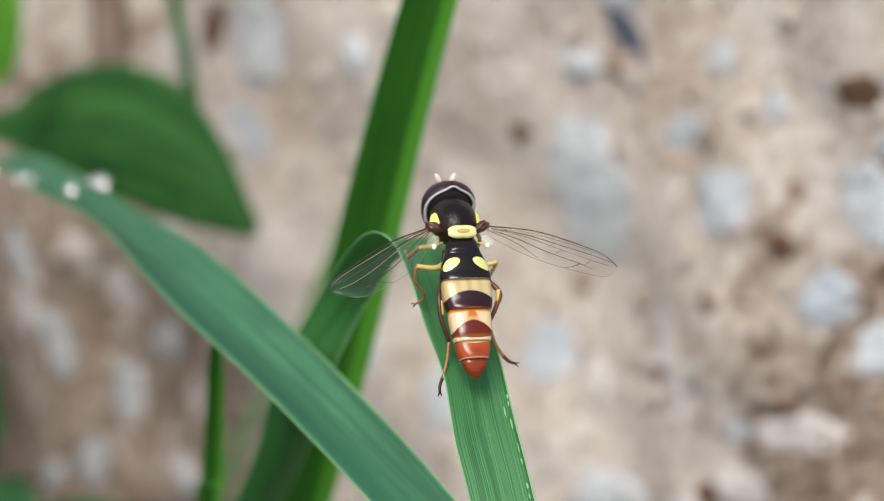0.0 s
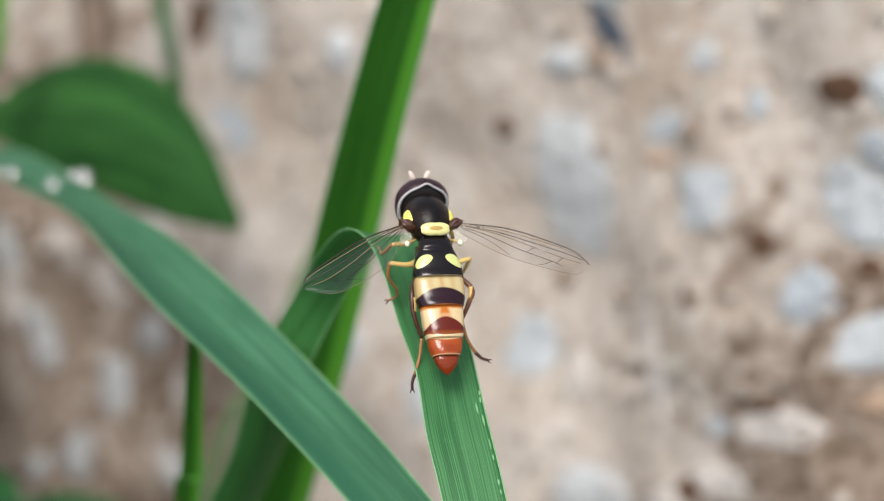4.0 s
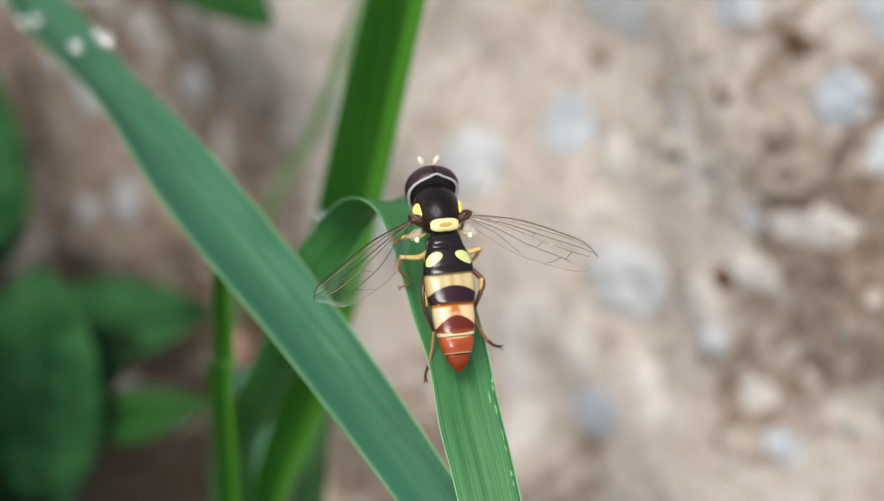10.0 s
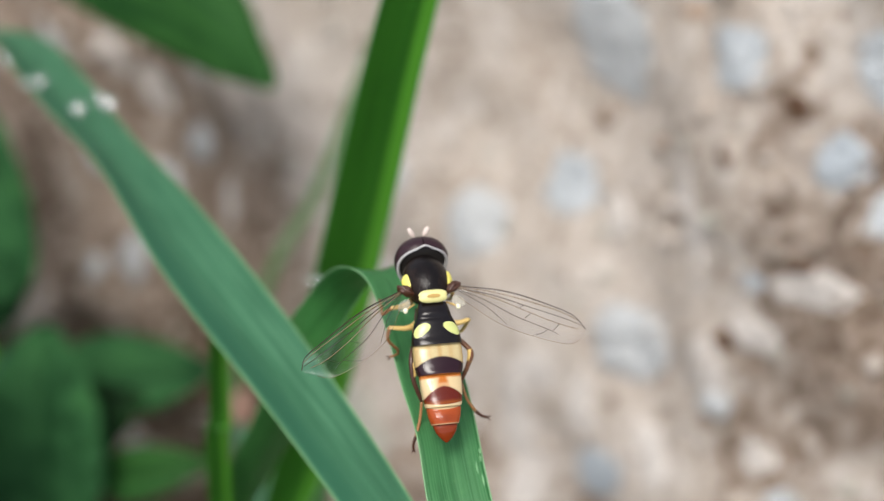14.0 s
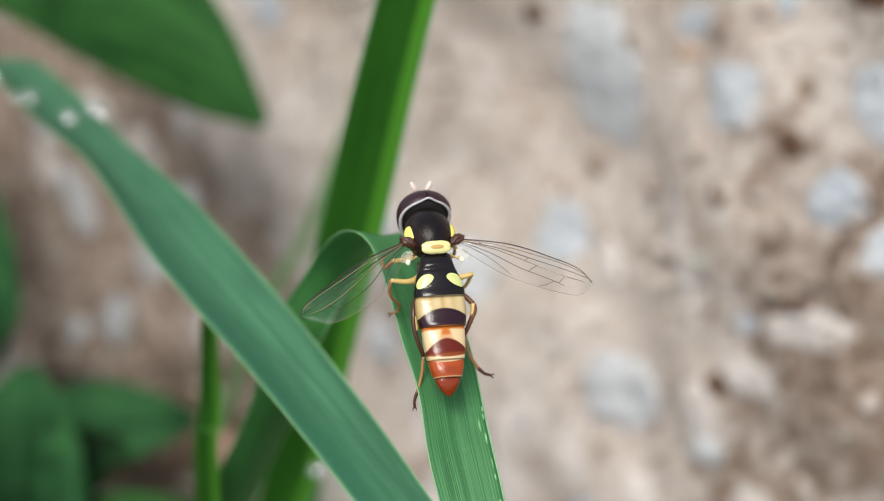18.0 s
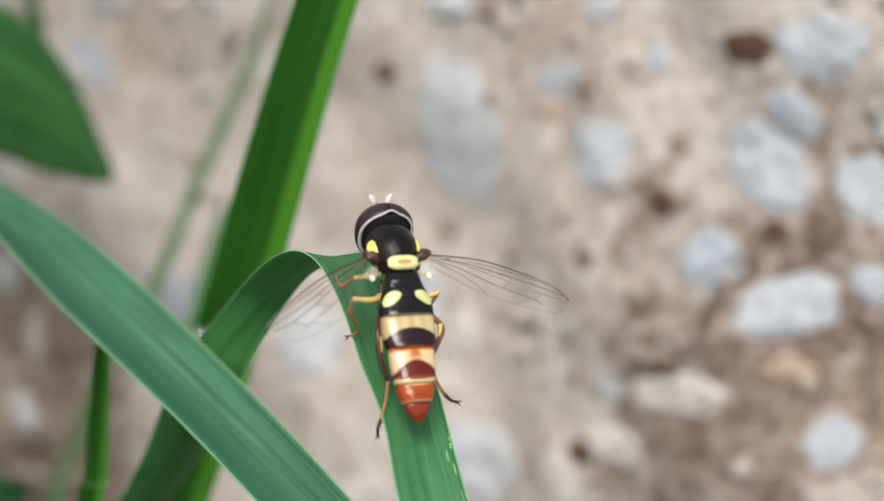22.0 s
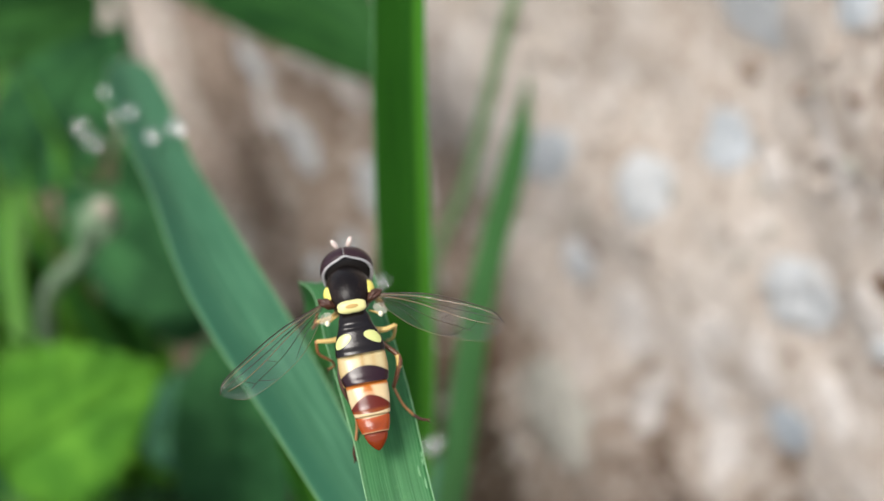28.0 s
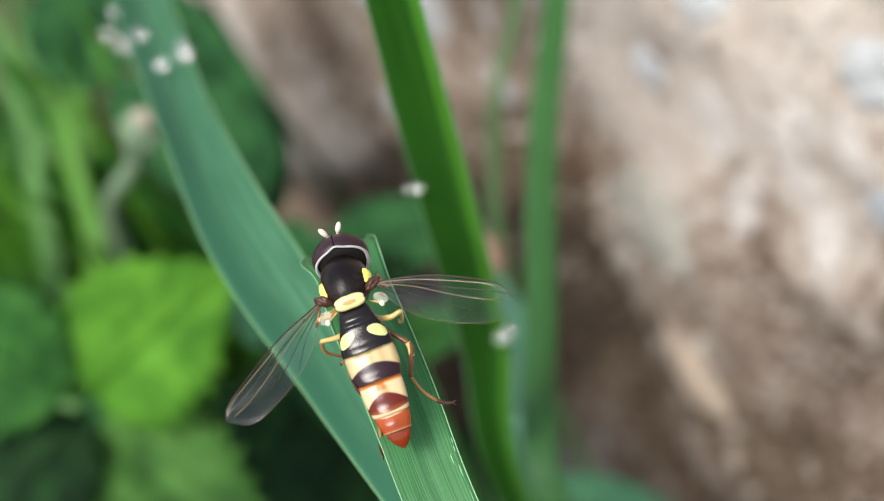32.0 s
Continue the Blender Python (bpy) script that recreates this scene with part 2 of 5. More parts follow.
FLECK = material("pale_nibbled_tissue", (0.165, 0.36, 0.165), 0.6)
WEED_DARK = grass_material("weed_leaf_dark", (0.014, 0.066, 0.021), (0.036, 0.124, 0.041), (0.06, 0.20, 0.06), 3.0, 0.75, 0.2, mottle=0.35)
# Near-black copy of the weed green: deep shade painted into low, inner leaves.
WEED_SHADED = grass_material("weed_leaf_shaded", (0.003, 0.015, 0.004), (0.008, 0.032, 0.008), (0.02, 0.07, 0.015), 3.0, 0.75, 0.12, mottle=0.4)
WEED_BRIGHT = grass_material("weed_leaf_bright", (0.047, 0.168, 0.014), (0.087, 0.250, 0.022), (0.17, 0.41, 0.04), 3.0, 0.75, 0.3, mottle=0.35)
WEED_OLIVE = grass_material("weed_leaf_olive", (0.024, 0.084, 0.015), (0.060, 0.158, 0.029), (0.10, 0.24, 0.05), 3.0, 0.7, 0.2, mottle=0.4)
WEED_MID = grass_material("weed_leaf_mid", (0.018, 0.085, 0.016), (0.042, 0.145, 0.028), (0.10, 0.28, 0.05), 3.0, 0.75, 0.25, mottle=0.35)
WEED_BROAD = grass_material("weed_leaf_broad", (0.009, 0.048, 0.010), (0.034, 0.116, 0.023), (0.05, 0.17, 0.03), 2.2, 0.6, 0.15)
WEED_BLUE = grass_material("weed_leaf_blue", (0.024, 0.090, 0.048), (0.050, 0.150, 0.082), (0.07, 0.20, 0.09), 3.0, 0.7, 0.2, mottle=0.35)
GRASS_LIGHT = grass_material("light_grass", (0.075, 0.235, 0.020), (0.135, 0.350, 0.042), (0.2, 0.48, 0.06), 9.0, 0.45, 0.35)
GRASS_PALE = grass_material("pale_grass", (0.080, 0.225, 0.045), (0.135, 0.330, 0.090), (0.2, 0.42, 0.11), 9.0, 0.45, 0.35)
GRASS_MID = grass_material("mid_grass", (0.030, 0.140, 0.025), (0.070, 0.230, 0.045), (0.12, 0.34, 0.05), 9.0, 0.4, 0.3)
BARK = earth_material("dull_grey_stem", ((0.10, 0.065, 0.045), (0.16, 0.115, 0.085), (0.2, 0.155, 0.12), (0.26, 0.2, 0.16)), 120.0)
BUD_PINK = material("faded_pink_petal", (0.29, 0.26, 0.20), 0.7)
WITHERED = material("withered_brown", (0.20, 0.115, 0.08), 0.7)
STALK_PALE = material("pale_stalk", (0.16, 0.235, 0.14), 0.7, spec=0.2)
DROP = material("water", (1.0, 1.0, 1.0), 0.0)
DROP.node_tree.nodes["Principled BSDF"].inputs["Transmission Weight"].default_value = 0.95
DROP.node_tree.nodes["Principled BSDF"].inputs["Specular IOR Level"].default_value = 1.0
DROP.node_tree.nodes["Principled BSDF"].inputs["Coat Weight"].default_value = 1.0
DROP.node_tree.nodes["Principled BSDF"].inputs["Coat IOR"].default_value = 1.9
DROP.node_tree.nodes["Principled BSDF"].inputs["IOR"].default_value = 1.333


def rock_material(name):
    """Weathered tan conglomerate; the vertex layer clay blends in brown clay, deep a dark brown for the hollow's
    painted shade and the lowest clay.
    """
    m = material(name, (0.4, 0.32, 0.26), 0.95, spec=0.15)
    at = m.node_tree.nodes.new("ShaderNodeTexCoord").outputs["Object"]
    big = node(m, "ShaderNodeTexNoise", Scale=38.0, Detail=3.0, Roughness=0.55)
    mid = node(m, "ShaderNodeTexNoise", Scale=190.0, Detail=4.0, Roughness=0.6)
    small = node(m, "ShaderNodeTexNoise", Scale=620.0, Detail=4.0, Roughness=0.7)
    pits = node(m, "ShaderNodeTexVoronoi", Scale=330.0, Randomness=1.0)
    for n in (big, mid, small, pits):
        wire(m, at, n.inputs[0])

    def shades(dark, body, light, pale):
        c = ramp(m, big.outputs[0], [(0.32, dark), (0.46, body), (0.70, light)])
        c = mixed(m, c, dark, ramp(m, mid.outputs[0], [(0.30, (0.6, 0.6, 0.6)), (0.45, (0, 0, 0))]))
        c = mixed(m, c, pale, ramp(m, mid.outputs[0], [(0.53, (0, 0, 0)), (0.66, (0.75, 0.75, 0.75))]))
        c = mixed(m, c, pale, ramp(m, small.outputs[0], [(0.52, (0, 0, 0)), (0.66, (0.9, 0.9, 0.9))]))
        c = mixed(m, c, tuple(0.75 * v for v in dark), ramp(m, small.outputs[0], [(0.32, (0.95, 0.95, 0.95)), (0.46, (0, 0, 0))]))
        return mixed(m, c, tuple(0.6 * v for v in dark), ramp(m, pits.outputs[0], [(0.0, (0.6, 0.6, 0.6)), (0.22, (0, 0, 0))]))

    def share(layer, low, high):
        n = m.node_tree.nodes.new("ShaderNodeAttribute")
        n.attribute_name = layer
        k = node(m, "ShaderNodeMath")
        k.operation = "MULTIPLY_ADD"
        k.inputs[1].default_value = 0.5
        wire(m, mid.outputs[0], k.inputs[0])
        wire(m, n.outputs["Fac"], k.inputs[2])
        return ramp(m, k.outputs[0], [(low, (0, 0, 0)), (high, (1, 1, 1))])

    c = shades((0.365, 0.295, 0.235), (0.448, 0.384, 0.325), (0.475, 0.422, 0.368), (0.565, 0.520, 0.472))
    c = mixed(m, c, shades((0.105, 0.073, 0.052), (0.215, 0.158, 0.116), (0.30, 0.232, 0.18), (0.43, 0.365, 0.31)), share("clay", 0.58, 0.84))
    # Dark brown paints the hollow's shade; the lowest clay shares it.
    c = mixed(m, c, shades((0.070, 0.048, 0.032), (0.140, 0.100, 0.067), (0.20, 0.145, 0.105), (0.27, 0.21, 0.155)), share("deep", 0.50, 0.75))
    wire(m, c, m.node_tree.nodes["Principled BSDF"].inputs["Base Color"])
    bumped(m, small.outputs[0], 0.6, 0.002)
    return m


ROCK = rock_material("weathered_conglomerate")
CLAY = earth_material("red_brown_clay", ((0.105, 0.070, 0.047), (0.195, 0.143, 0.106), (0.275, 0.215, 0.168), (0.40, 0.34, 0.29)), 70.0)
SOIL = earth_material("dark_soil", ((0.02, 0.014, 0.008), (0.05, 0.034, 0.02), (0.09, 0.06, 0.04), (0.12, 0.09, 0.06)), 60.0)
DUST = (0.455, 0.39, 0.33)
STONE_KINDS = [("white_stone", "white stone", (0.435, 0.460, 0.472)), ("blue_grey_stone", "blue-grey stone", (0.375, 0.408, 0.432)), ("dark_stone", "dark slate chip", (0.062, 0.072, 0.092)), ("tan_stone", "tan stone", (0.52, 0.42, 0.325)),
               ("pale_grey_slab", "flat pale grey stone", (0.440, 0.450, 0.448)), ("pale_tan_stone", "pale tan stone", (0.565, 0.52, 0.475)), ("dark_hollow_earth", "dark reddish hollow", (0.105, 0.060, 0.036)), ("rusty_stone", "rusty brown stone", (0.42, 0.30, 0.215)), ("beige_grey_stone", "beige-grey stone", (0.36, 0.345, 0.295))]
STONES = [earth_material(name, (tuple(0.72 * v for v in c), c, tuple(1.1 * v for v in c), tuple(1.24 * v for v in c)), 90.0, DUST) for name, _, c in STONE_KINDS]

# ---- ground ----
def build_ground():
    bm = bmesh.new()
    rings = [0.0, 0.02, 0.04, 0.06, 0.08, 0.10, 0.12, 0.15, 0.18, 0.22, 0.27, 0.34, 0.45, 0.7, 1.2, 2.5, 6, 20, 80, 400]
    n = 96
    rows = []
    for r in rings[1:]:
        row = []
        for j in range(n):
            a = 2 * math.pi * j / n
            p = Vector((-0.03 + r * math.cos(a), 0.07 + r * math.sin(a), 0))
            p.z = 0.006 * noise.noise(p * 40) * min(1, 3 / (1 + r * 4)) + 0.004 * noise.noise(p * 130)
            row.append(bm.verts.new(p))
        rows.append(row)
    mid = bm.verts.new((-0.03, 0.07, 0))
    for j in range(n):
        bm.faces.new((mid, rows[0][j], rows[0][(j + 1) % n]))
    for a, b in zip(rows, rows[1:]):
        for j in range(n):
            bm.faces.new((a[j], b[j], b[(j + 1) % n], a[(j + 1) % n]))
    return thing("ground", bm, SOIL, "dark damp soil under the weeds", "ground", kind="structure")


build_ground()

# ---- the rock: a steep face of earthy conglomerate ----
ROCK_AT = mm(18.9, 81.6, 135.1)
ROCK_U = Vector((0.6363, -0.7714, 0.0000))
ROCK_V = Vector((0.2589, 0.2136, 0.9420))
ROCK_N = Vector((-0.7267, -0.5994, 0.3356))


def rock_relief(u, v):
    """How far the face stands out, in mm."""
    q = Vector((u, v, 0)) * 0.03
    h = 7 * noise.noise(q) + 1.7 * noise.noise(q * 2.7) + 0.5 * noise.noise(q * 7) + 0.35 * noise.noise(q * 17)
    h -= 12 * (1 - math.exp(-0.5 * hollow(u, v)))
    return h


UNDERSIDE = [(-300, -90), (-140, -88), (-113, -100), (-98, -95), (-82, -82), (-66, -67), (-54, -62), (-46, -65), (-38, -78), (-28, -90), (-22, -100), (-17, -128), (-14, -400), (400, -400)]


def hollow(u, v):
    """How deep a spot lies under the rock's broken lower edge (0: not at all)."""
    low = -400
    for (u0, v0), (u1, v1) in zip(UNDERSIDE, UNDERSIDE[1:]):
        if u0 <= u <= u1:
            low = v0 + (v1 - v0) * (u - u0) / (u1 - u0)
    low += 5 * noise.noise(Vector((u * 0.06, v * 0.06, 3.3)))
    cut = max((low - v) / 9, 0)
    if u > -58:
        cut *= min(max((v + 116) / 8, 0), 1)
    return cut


def clay(u, v):
    """Where brown clay shows on the face: patches with ragged borders (over 0.5)."""
    best = 0.0
    for cu, cv, ru, rv, much in ((28, -5, 19, 18, 0.85), (33, 8, 20, 22, 0.9), (20, -25, 17, 10, 0.6), (-76, -60, 48, 34, 1.25), (-98, -46, 36, 32, 1.0), (-45, -72, 26, 14, 0.75), (-35, -105, 44, 28, 1.1), (-6, -82, 48, 40, 1.12), (-37, -57, 18, 11, 0.8), (11, 9, 7, 9, 0.5), (-88, -14, 12, 8, 0.6), (36, 26, 12, 12, 0.5)):
        best = max(best, much * (1.25 - math.hypot((u - cu) / ru, (v - cv) / rv)))
    q = Vector((u * 0.16 + v * 0.03, v * 0.07, 8.1))
    return best + 0.45 * noise.noise(q) + 0.6 * noise.noise(q * 4.3) - 0.06


def rock_place(u, v, out=0.0):
    return ROCK_AT + ROCK_U * (u * MM) + ROCK_V * (v * MM) + ROCK_N * ((rock_relief(u, v) + out) * MM)


def build_rock():
    bm = bmesh.new()
    us = [-260 + 1.5 * k for k in range(294)]
    vs = [-150 + 1.5 * k for k in range(200)]
    clay_layer, deep_layer = bm.verts.layers.float.new("clay"), bm.verts.layers.float.new("deep")
    grid = []
    for v in vs:
        row = []
        for u in us:
            edge = max(0, (-215 - u) / 45, (u - 135) / 45, (v - 105) / 45)
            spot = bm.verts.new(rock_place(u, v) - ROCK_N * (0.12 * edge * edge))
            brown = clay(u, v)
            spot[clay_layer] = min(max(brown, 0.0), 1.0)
            # Follows the hollow, so its shade sits in the colour; thick low clay too.
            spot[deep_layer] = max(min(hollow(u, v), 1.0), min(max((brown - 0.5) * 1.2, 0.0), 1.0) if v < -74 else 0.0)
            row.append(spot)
        grid.append(row)
    for a, b in zip(grid, grid[1:]):
        for j in range(len(us) - 1):
            bm.faces.new((a[j], a[j + 1], b[j + 1], b[j]))
    # closed behind
    rim = grid[0] + [r[-1] for r in grid[1:]] + grid[-1][-2::-1] + [r[0] for r in grid[-2:0:-1]]
    back = [bm.verts.new(w.co - ROCK_N * 0.16) for w in rim]
    for j in range(len(rim)):
        k = (j + 1) % len(rim)
        bm.faces.new((rim[k], rim[j], back[j], back[k]))
    bm.faces.new(back)
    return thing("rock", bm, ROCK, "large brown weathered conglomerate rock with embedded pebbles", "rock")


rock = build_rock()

# ---- grass ----
def ribbon(bm, left, right, keel, n=90, m=14, thick=0.10, taper=(0.0, 0.0), wave=0.0, two_tone=False):
    """A grass blade between two edge curves (mm). keel: how deep its middle is folded, as a share of the width; thick in mm;
    taper: the share of the length over which each end narrows to a point."""
    L, R = spline(left, n), spline(right, n)
    uv = bm.loops.layers.uv.verify()
    rows = []
    length = 0.0
    for k in range(n + 1):
        s = k / n
        w = 1.0
        if taper[0] and s < taper[0]:
            w = math.sqrt(max(s / taper[0], 0.0)) * 0.97 + 0.03
        if taper[1] and s > 1 - taper[1]:
            w = math.sqrt(max((1 - s) / taper[1], 0.0)) * 0.97 + 0.03
        mid, half = (L[k] + R[k]) / 2, (R[k] - L[k]) / 2 * w
        along = ((L[min(k + 1, n)] + R[min(k + 1, n)]) - (L[max(k - 1, 0)] + R[max(k - 1, 0)])).normalized()
        up = half.cross(along).normalized()
        if k:
            length += (mid - last).length
        last = mid
        row = []
        for j in range(m + 1):
            x = 2 * j / m - 1
            fold = keel(s) if callable(keel) else keel
            dip = fold * 2 * half.length * (abs(x) ** 1.3 - 1) + wave * math.sin(0.9 * length + 3 * x) * abs(x)
            dip += 0.02 * half.length * math.cos(x * 22)
            row.append((mid + half * x + up * dip, up, x, length))
        rows.append(row)

    def sheet(offset):
        return [[bm.verts.new((p + u * offset * (1 - 0.75 * abs(x) ** 6)) * MM) for p, u, x, _ in row] for row in rows]

    top, low = sheet(thick / 2), sheet(-thick / 2)

    def quad(vs, spots):
        f = bm.faces.new(vs)
        for loop, (x, l) in zip(f.loops, spots):
            loop[uv].uv = (x, l)
        return f

    for k in range(n):
        for j in range(m):
            a = [(rows[k][j][2], rows[k][j][3]), (rows[k][j + 1][2], rows[k][j + 1][3]), (rows[k + 1][j + 1][2], rows[k + 1][j + 1][3]), (rows[k + 1][j][2], rows[k + 1][j][3])]
            quad((top[k][j], top[k][j + 1], top[k + 1][j + 1], top[k + 1][j]), a).material_index = int(two_tone)
            quad((low[k + 1][j], low[k + 1][j + 1], low[k][j + 1], low[k][j]), (a[3], a[2], a[1], a[0]))
        for j in (0, m):
            s = [(rows[k][j][2], rows[k][j][3])] * 4
            quad((top[k][j], top[k + 1][j], low[k + 1][j], low[k][j]), s)
    for k in (0, n):
        for j in range(m):
            quad((top[k][j], top[k][j + 1], low[k][j + 1], low[k][j]), [(rows[k][j][2], rows[k][j][3])] * 4)
    return [[p for p, _, _, _ in row] for row in rows]


def edge_bead(bm, pts, r):
    tube(bm, [p * MM for p in pts], [r * MM] * 4, n=6, steps=len(pts) - 1)


def grass_plant(x, y, label, name="grass_plant", category="grass"):
    ob = new(name)
    ob.empty_display_size = 0.01
    ob.location = mm(x, y, 0)
    return tagged(ob, label, category)


def on_plant(plant, points):
    """Places given in the world, in the plant's own space (mm)."""
    return [Vector(p) - plant.location / MM for p in points]


def blade(plant, left, right, keel, mat, label="", rim=None, **kw):
    bm = bmesh.new()
    rows = ribbon(bm, on_plant(plant, left), on_plant(plant, right), keel, **kw)
    ob = part("blade", bm, mat, plant, label)
    if rim:
        for j in (0, -1):
            eb = bmesh.new()
            edge_bead(eb, [row[j] for row in rows], rim)
            part("blade_edge", eb, PALE_EDGE, ob, "pale thin leaf margin")
    return ob, rows


front_grass = grass_plant(19.5, -51, "grass plant with one broad bluish-green arching blade")
grass = grass_plant(-24, 24, "grass plant with upright, folded and leaning green blades")
slim_grass = grass_plant(-33, 59.5, "slender pale grass close to the rock")
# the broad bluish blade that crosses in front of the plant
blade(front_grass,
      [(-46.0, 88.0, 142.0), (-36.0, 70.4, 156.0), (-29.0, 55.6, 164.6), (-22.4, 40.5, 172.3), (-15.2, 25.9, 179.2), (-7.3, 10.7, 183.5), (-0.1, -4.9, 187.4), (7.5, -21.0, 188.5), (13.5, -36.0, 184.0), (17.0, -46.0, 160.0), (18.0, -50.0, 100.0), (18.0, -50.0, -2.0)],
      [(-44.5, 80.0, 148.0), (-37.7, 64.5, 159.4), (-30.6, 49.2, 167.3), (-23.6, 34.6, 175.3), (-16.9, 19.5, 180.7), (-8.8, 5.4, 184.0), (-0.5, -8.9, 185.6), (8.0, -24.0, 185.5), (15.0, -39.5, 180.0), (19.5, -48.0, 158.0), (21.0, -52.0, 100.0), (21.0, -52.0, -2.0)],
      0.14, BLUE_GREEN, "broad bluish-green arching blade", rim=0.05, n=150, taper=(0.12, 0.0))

# the blade that carries the fly: it rises from the plant, folds over and hangs forward
perch, perch_rows = blade(grass,
      [(-28.0, 21.0, -2.0), (-24.0, 23.5, 100.0), (-18.6, 25.0, 145.0), (-15.9, 22.3, 157.5), (-12.6, 19.5, 168.0), (-10.2, 16.4, 178.3), (-7.7, 13.3, 185.5), (-5.9, 9.5, 191.5), (-4.5, 6.3, 195.2), (-3.4, 4.6, 195.9), (-2.5, 1.5, 196.2), (-1.7, -1.3, 195.3), (-0.9, -4.1, 194.8),
       (-0.4, -6.7, 193.3), (0.3, -9.0, 191.6), (1.6, -14.5, 188.5), (3.0, -26.0, 182.0), (4.0, -38.0, 172.0), (5.5, -46.0, 158.0)],
      [(-24.0, 20.5, -2.0), (-21.0, 24.5, 100.0), (-16.0, 26.8, 143.0), (-13.3, 24.5, 154.5), (-9.2, 18.6, 169.5), (-7.8, 12.0, 179.4), (-5.4, 11.3, 186.0), (-3.5, 10.8, 189.9), (-1.7, 8.6, 193.0), (-0.9, 6.9, 194.4), (-0.1, 4.2, 194.9), (0.8, 1.4, 194.8), (1.6, -1.6, 194.2),
       (2.3, -5.0, 193.1), (3.1, -8.4, 191.6), (4.4, -14.5, 188.4), (5.9, -26.0, 182.0), (6.6, -38.0, 172.0), (6.0, -46.0, 158.0)],
      lambda s: -0.05 - 0.08 * min(max((0.46 - s) / 0.06, 0), 1), [FRESH_GREEN, BACK_GREEN], "fresh green blade folded over", rim=0.035, two_tone=True, n=190, taper=(0.0, 0.12))

# nibbled pale flecks near its margin, on the side that faces up
rng = random.Random(4)
hanging = [k for k, row in enumerate(perch_rows) if -60 < row[-1].y < -27]
for k in range(13):
    at_row = rng.choice(hanging)
    a, b = perch_rows[at_row], perch_rows[at_row + 1]
    j = rng.choice((-3, -2, -2, -2))
    p = a[j].lerp(a[j + 1], rng.random())
    along, across = (b[j] - a[j]).normalized(), (a[-1] - a[-3]).normalized()
    bm = bmesh.new()
    blob(bm, (p + along.cross(across) * 0.05) * MM, (along, across, along.cross(across)), mm(rng.uniform(0.08, 0.32), rng.uniform(0.03, 0.055), 0.08), 10, 6, lambda d: 1 + 0.4 * noise.noise(d * 2.5 + p))
    part("pale_fleck", bm, FLECK, perch, "pale nibbled fleck")

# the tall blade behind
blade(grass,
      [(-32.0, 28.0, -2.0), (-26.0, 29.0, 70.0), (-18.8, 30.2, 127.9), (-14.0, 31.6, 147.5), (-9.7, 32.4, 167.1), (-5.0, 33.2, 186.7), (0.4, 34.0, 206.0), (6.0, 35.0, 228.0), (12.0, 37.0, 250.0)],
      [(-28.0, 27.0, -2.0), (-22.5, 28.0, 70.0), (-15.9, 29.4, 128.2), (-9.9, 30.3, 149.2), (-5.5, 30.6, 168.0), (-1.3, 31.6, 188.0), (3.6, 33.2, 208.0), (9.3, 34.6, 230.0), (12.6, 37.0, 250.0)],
      0.20, TALL_GREEN, "tall dark green blade, one half painted as lit", rim=0.05, n=120, taper=(0.0, 0.15))

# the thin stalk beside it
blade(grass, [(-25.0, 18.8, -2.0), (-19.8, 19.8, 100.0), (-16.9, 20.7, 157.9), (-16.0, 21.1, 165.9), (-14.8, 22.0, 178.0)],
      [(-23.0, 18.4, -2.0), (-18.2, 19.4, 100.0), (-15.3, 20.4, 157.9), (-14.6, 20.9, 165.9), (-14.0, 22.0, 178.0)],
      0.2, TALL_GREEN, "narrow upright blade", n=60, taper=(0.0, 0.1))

# blades leaning back towards the rock
blade(grass, [(-17.0, 20.0, -2.0), (-16.0, 20.0, 100.0), (-13.9, 26.2, 133.0), (-13.8, 44.2, 132.5), (-12.8, 62.1, 131.4), (-10.7, 80.1, 129.6), (-9.0, 92.0, 129.0)],
      [(-15.0, 19.5, -2.0), (-14.0, 19.5, 100.0), (-11.5, 26.2, 132.5), (-11.3, 44.2, 132.0), (-10.2, 62.1, 131.0), (-8.1, 80.1, 129.4), (-8.0, 92.0, 129.0)],
      -0.12, SLIM_GREEN, "narrow leaning blade", n=60, taper=(0.0, 0.15))
blade(slim_grass, [(-34.0, 60.0, -2.0), (-28.0, 70.0, 90.0), (-21.9, 77.1, 115.2), (-16.2, 83.2, 123.9), (-11.5, 89.9, 133.0), (-6.7, 96.8, 142.0), (-2.0, 102.0, 155.0)],
      [(-32.5, 59.0, -2.0), (-26.5, 69.0, 90.0), (-20.5, 77.1, 115.2), (-14.8, 83.2, 123.9), (-10.1, 89.9, 133.0), (-5.3, 96.8, 142.0), (-1.6, 102.0, 155.0)],
      -0.12, PALE_STRAW, 'thin pale stem leaning on the rock', n=60, taper=(0.0, 0.3))

blade(slim_grass, [(-24.2, 38.2, -2.0), (-18.2, 34.2, 122.6), (-19.9, 43.9, 120.0), (-21.9, 54.0, 117.8), (-23.3, 62.7, 115.7)], [(-22.2, 37.7, -2.0), (-15.4, 34.1, 121.4), (-16.3, 43.7, 118.4), (-18.1, 53.9, 116.2), (-21.5, 62.6, 114.9)],
      0.1, PALE_BLUE, "short pale bluish-green blade", n=50, taper=(0.0, 0.3))

bm = bmesh.new()
blob(bm, on_plant(slim_grass, [(-21.9, 62.4, 116.2)])[0] * MM, (Vector((1, 0, 0)), Vector((0, 0.8, 0.6)), Vector((0, -0.6, 0.8))), mm(1.1, 2.0, 0.9), 16, 10, lambda d: 1 + 0.2 * noise.noise(d * 3))
part("withered_tip", bm, WITHERED, slim_grass, "withered pinkish-brown tip")

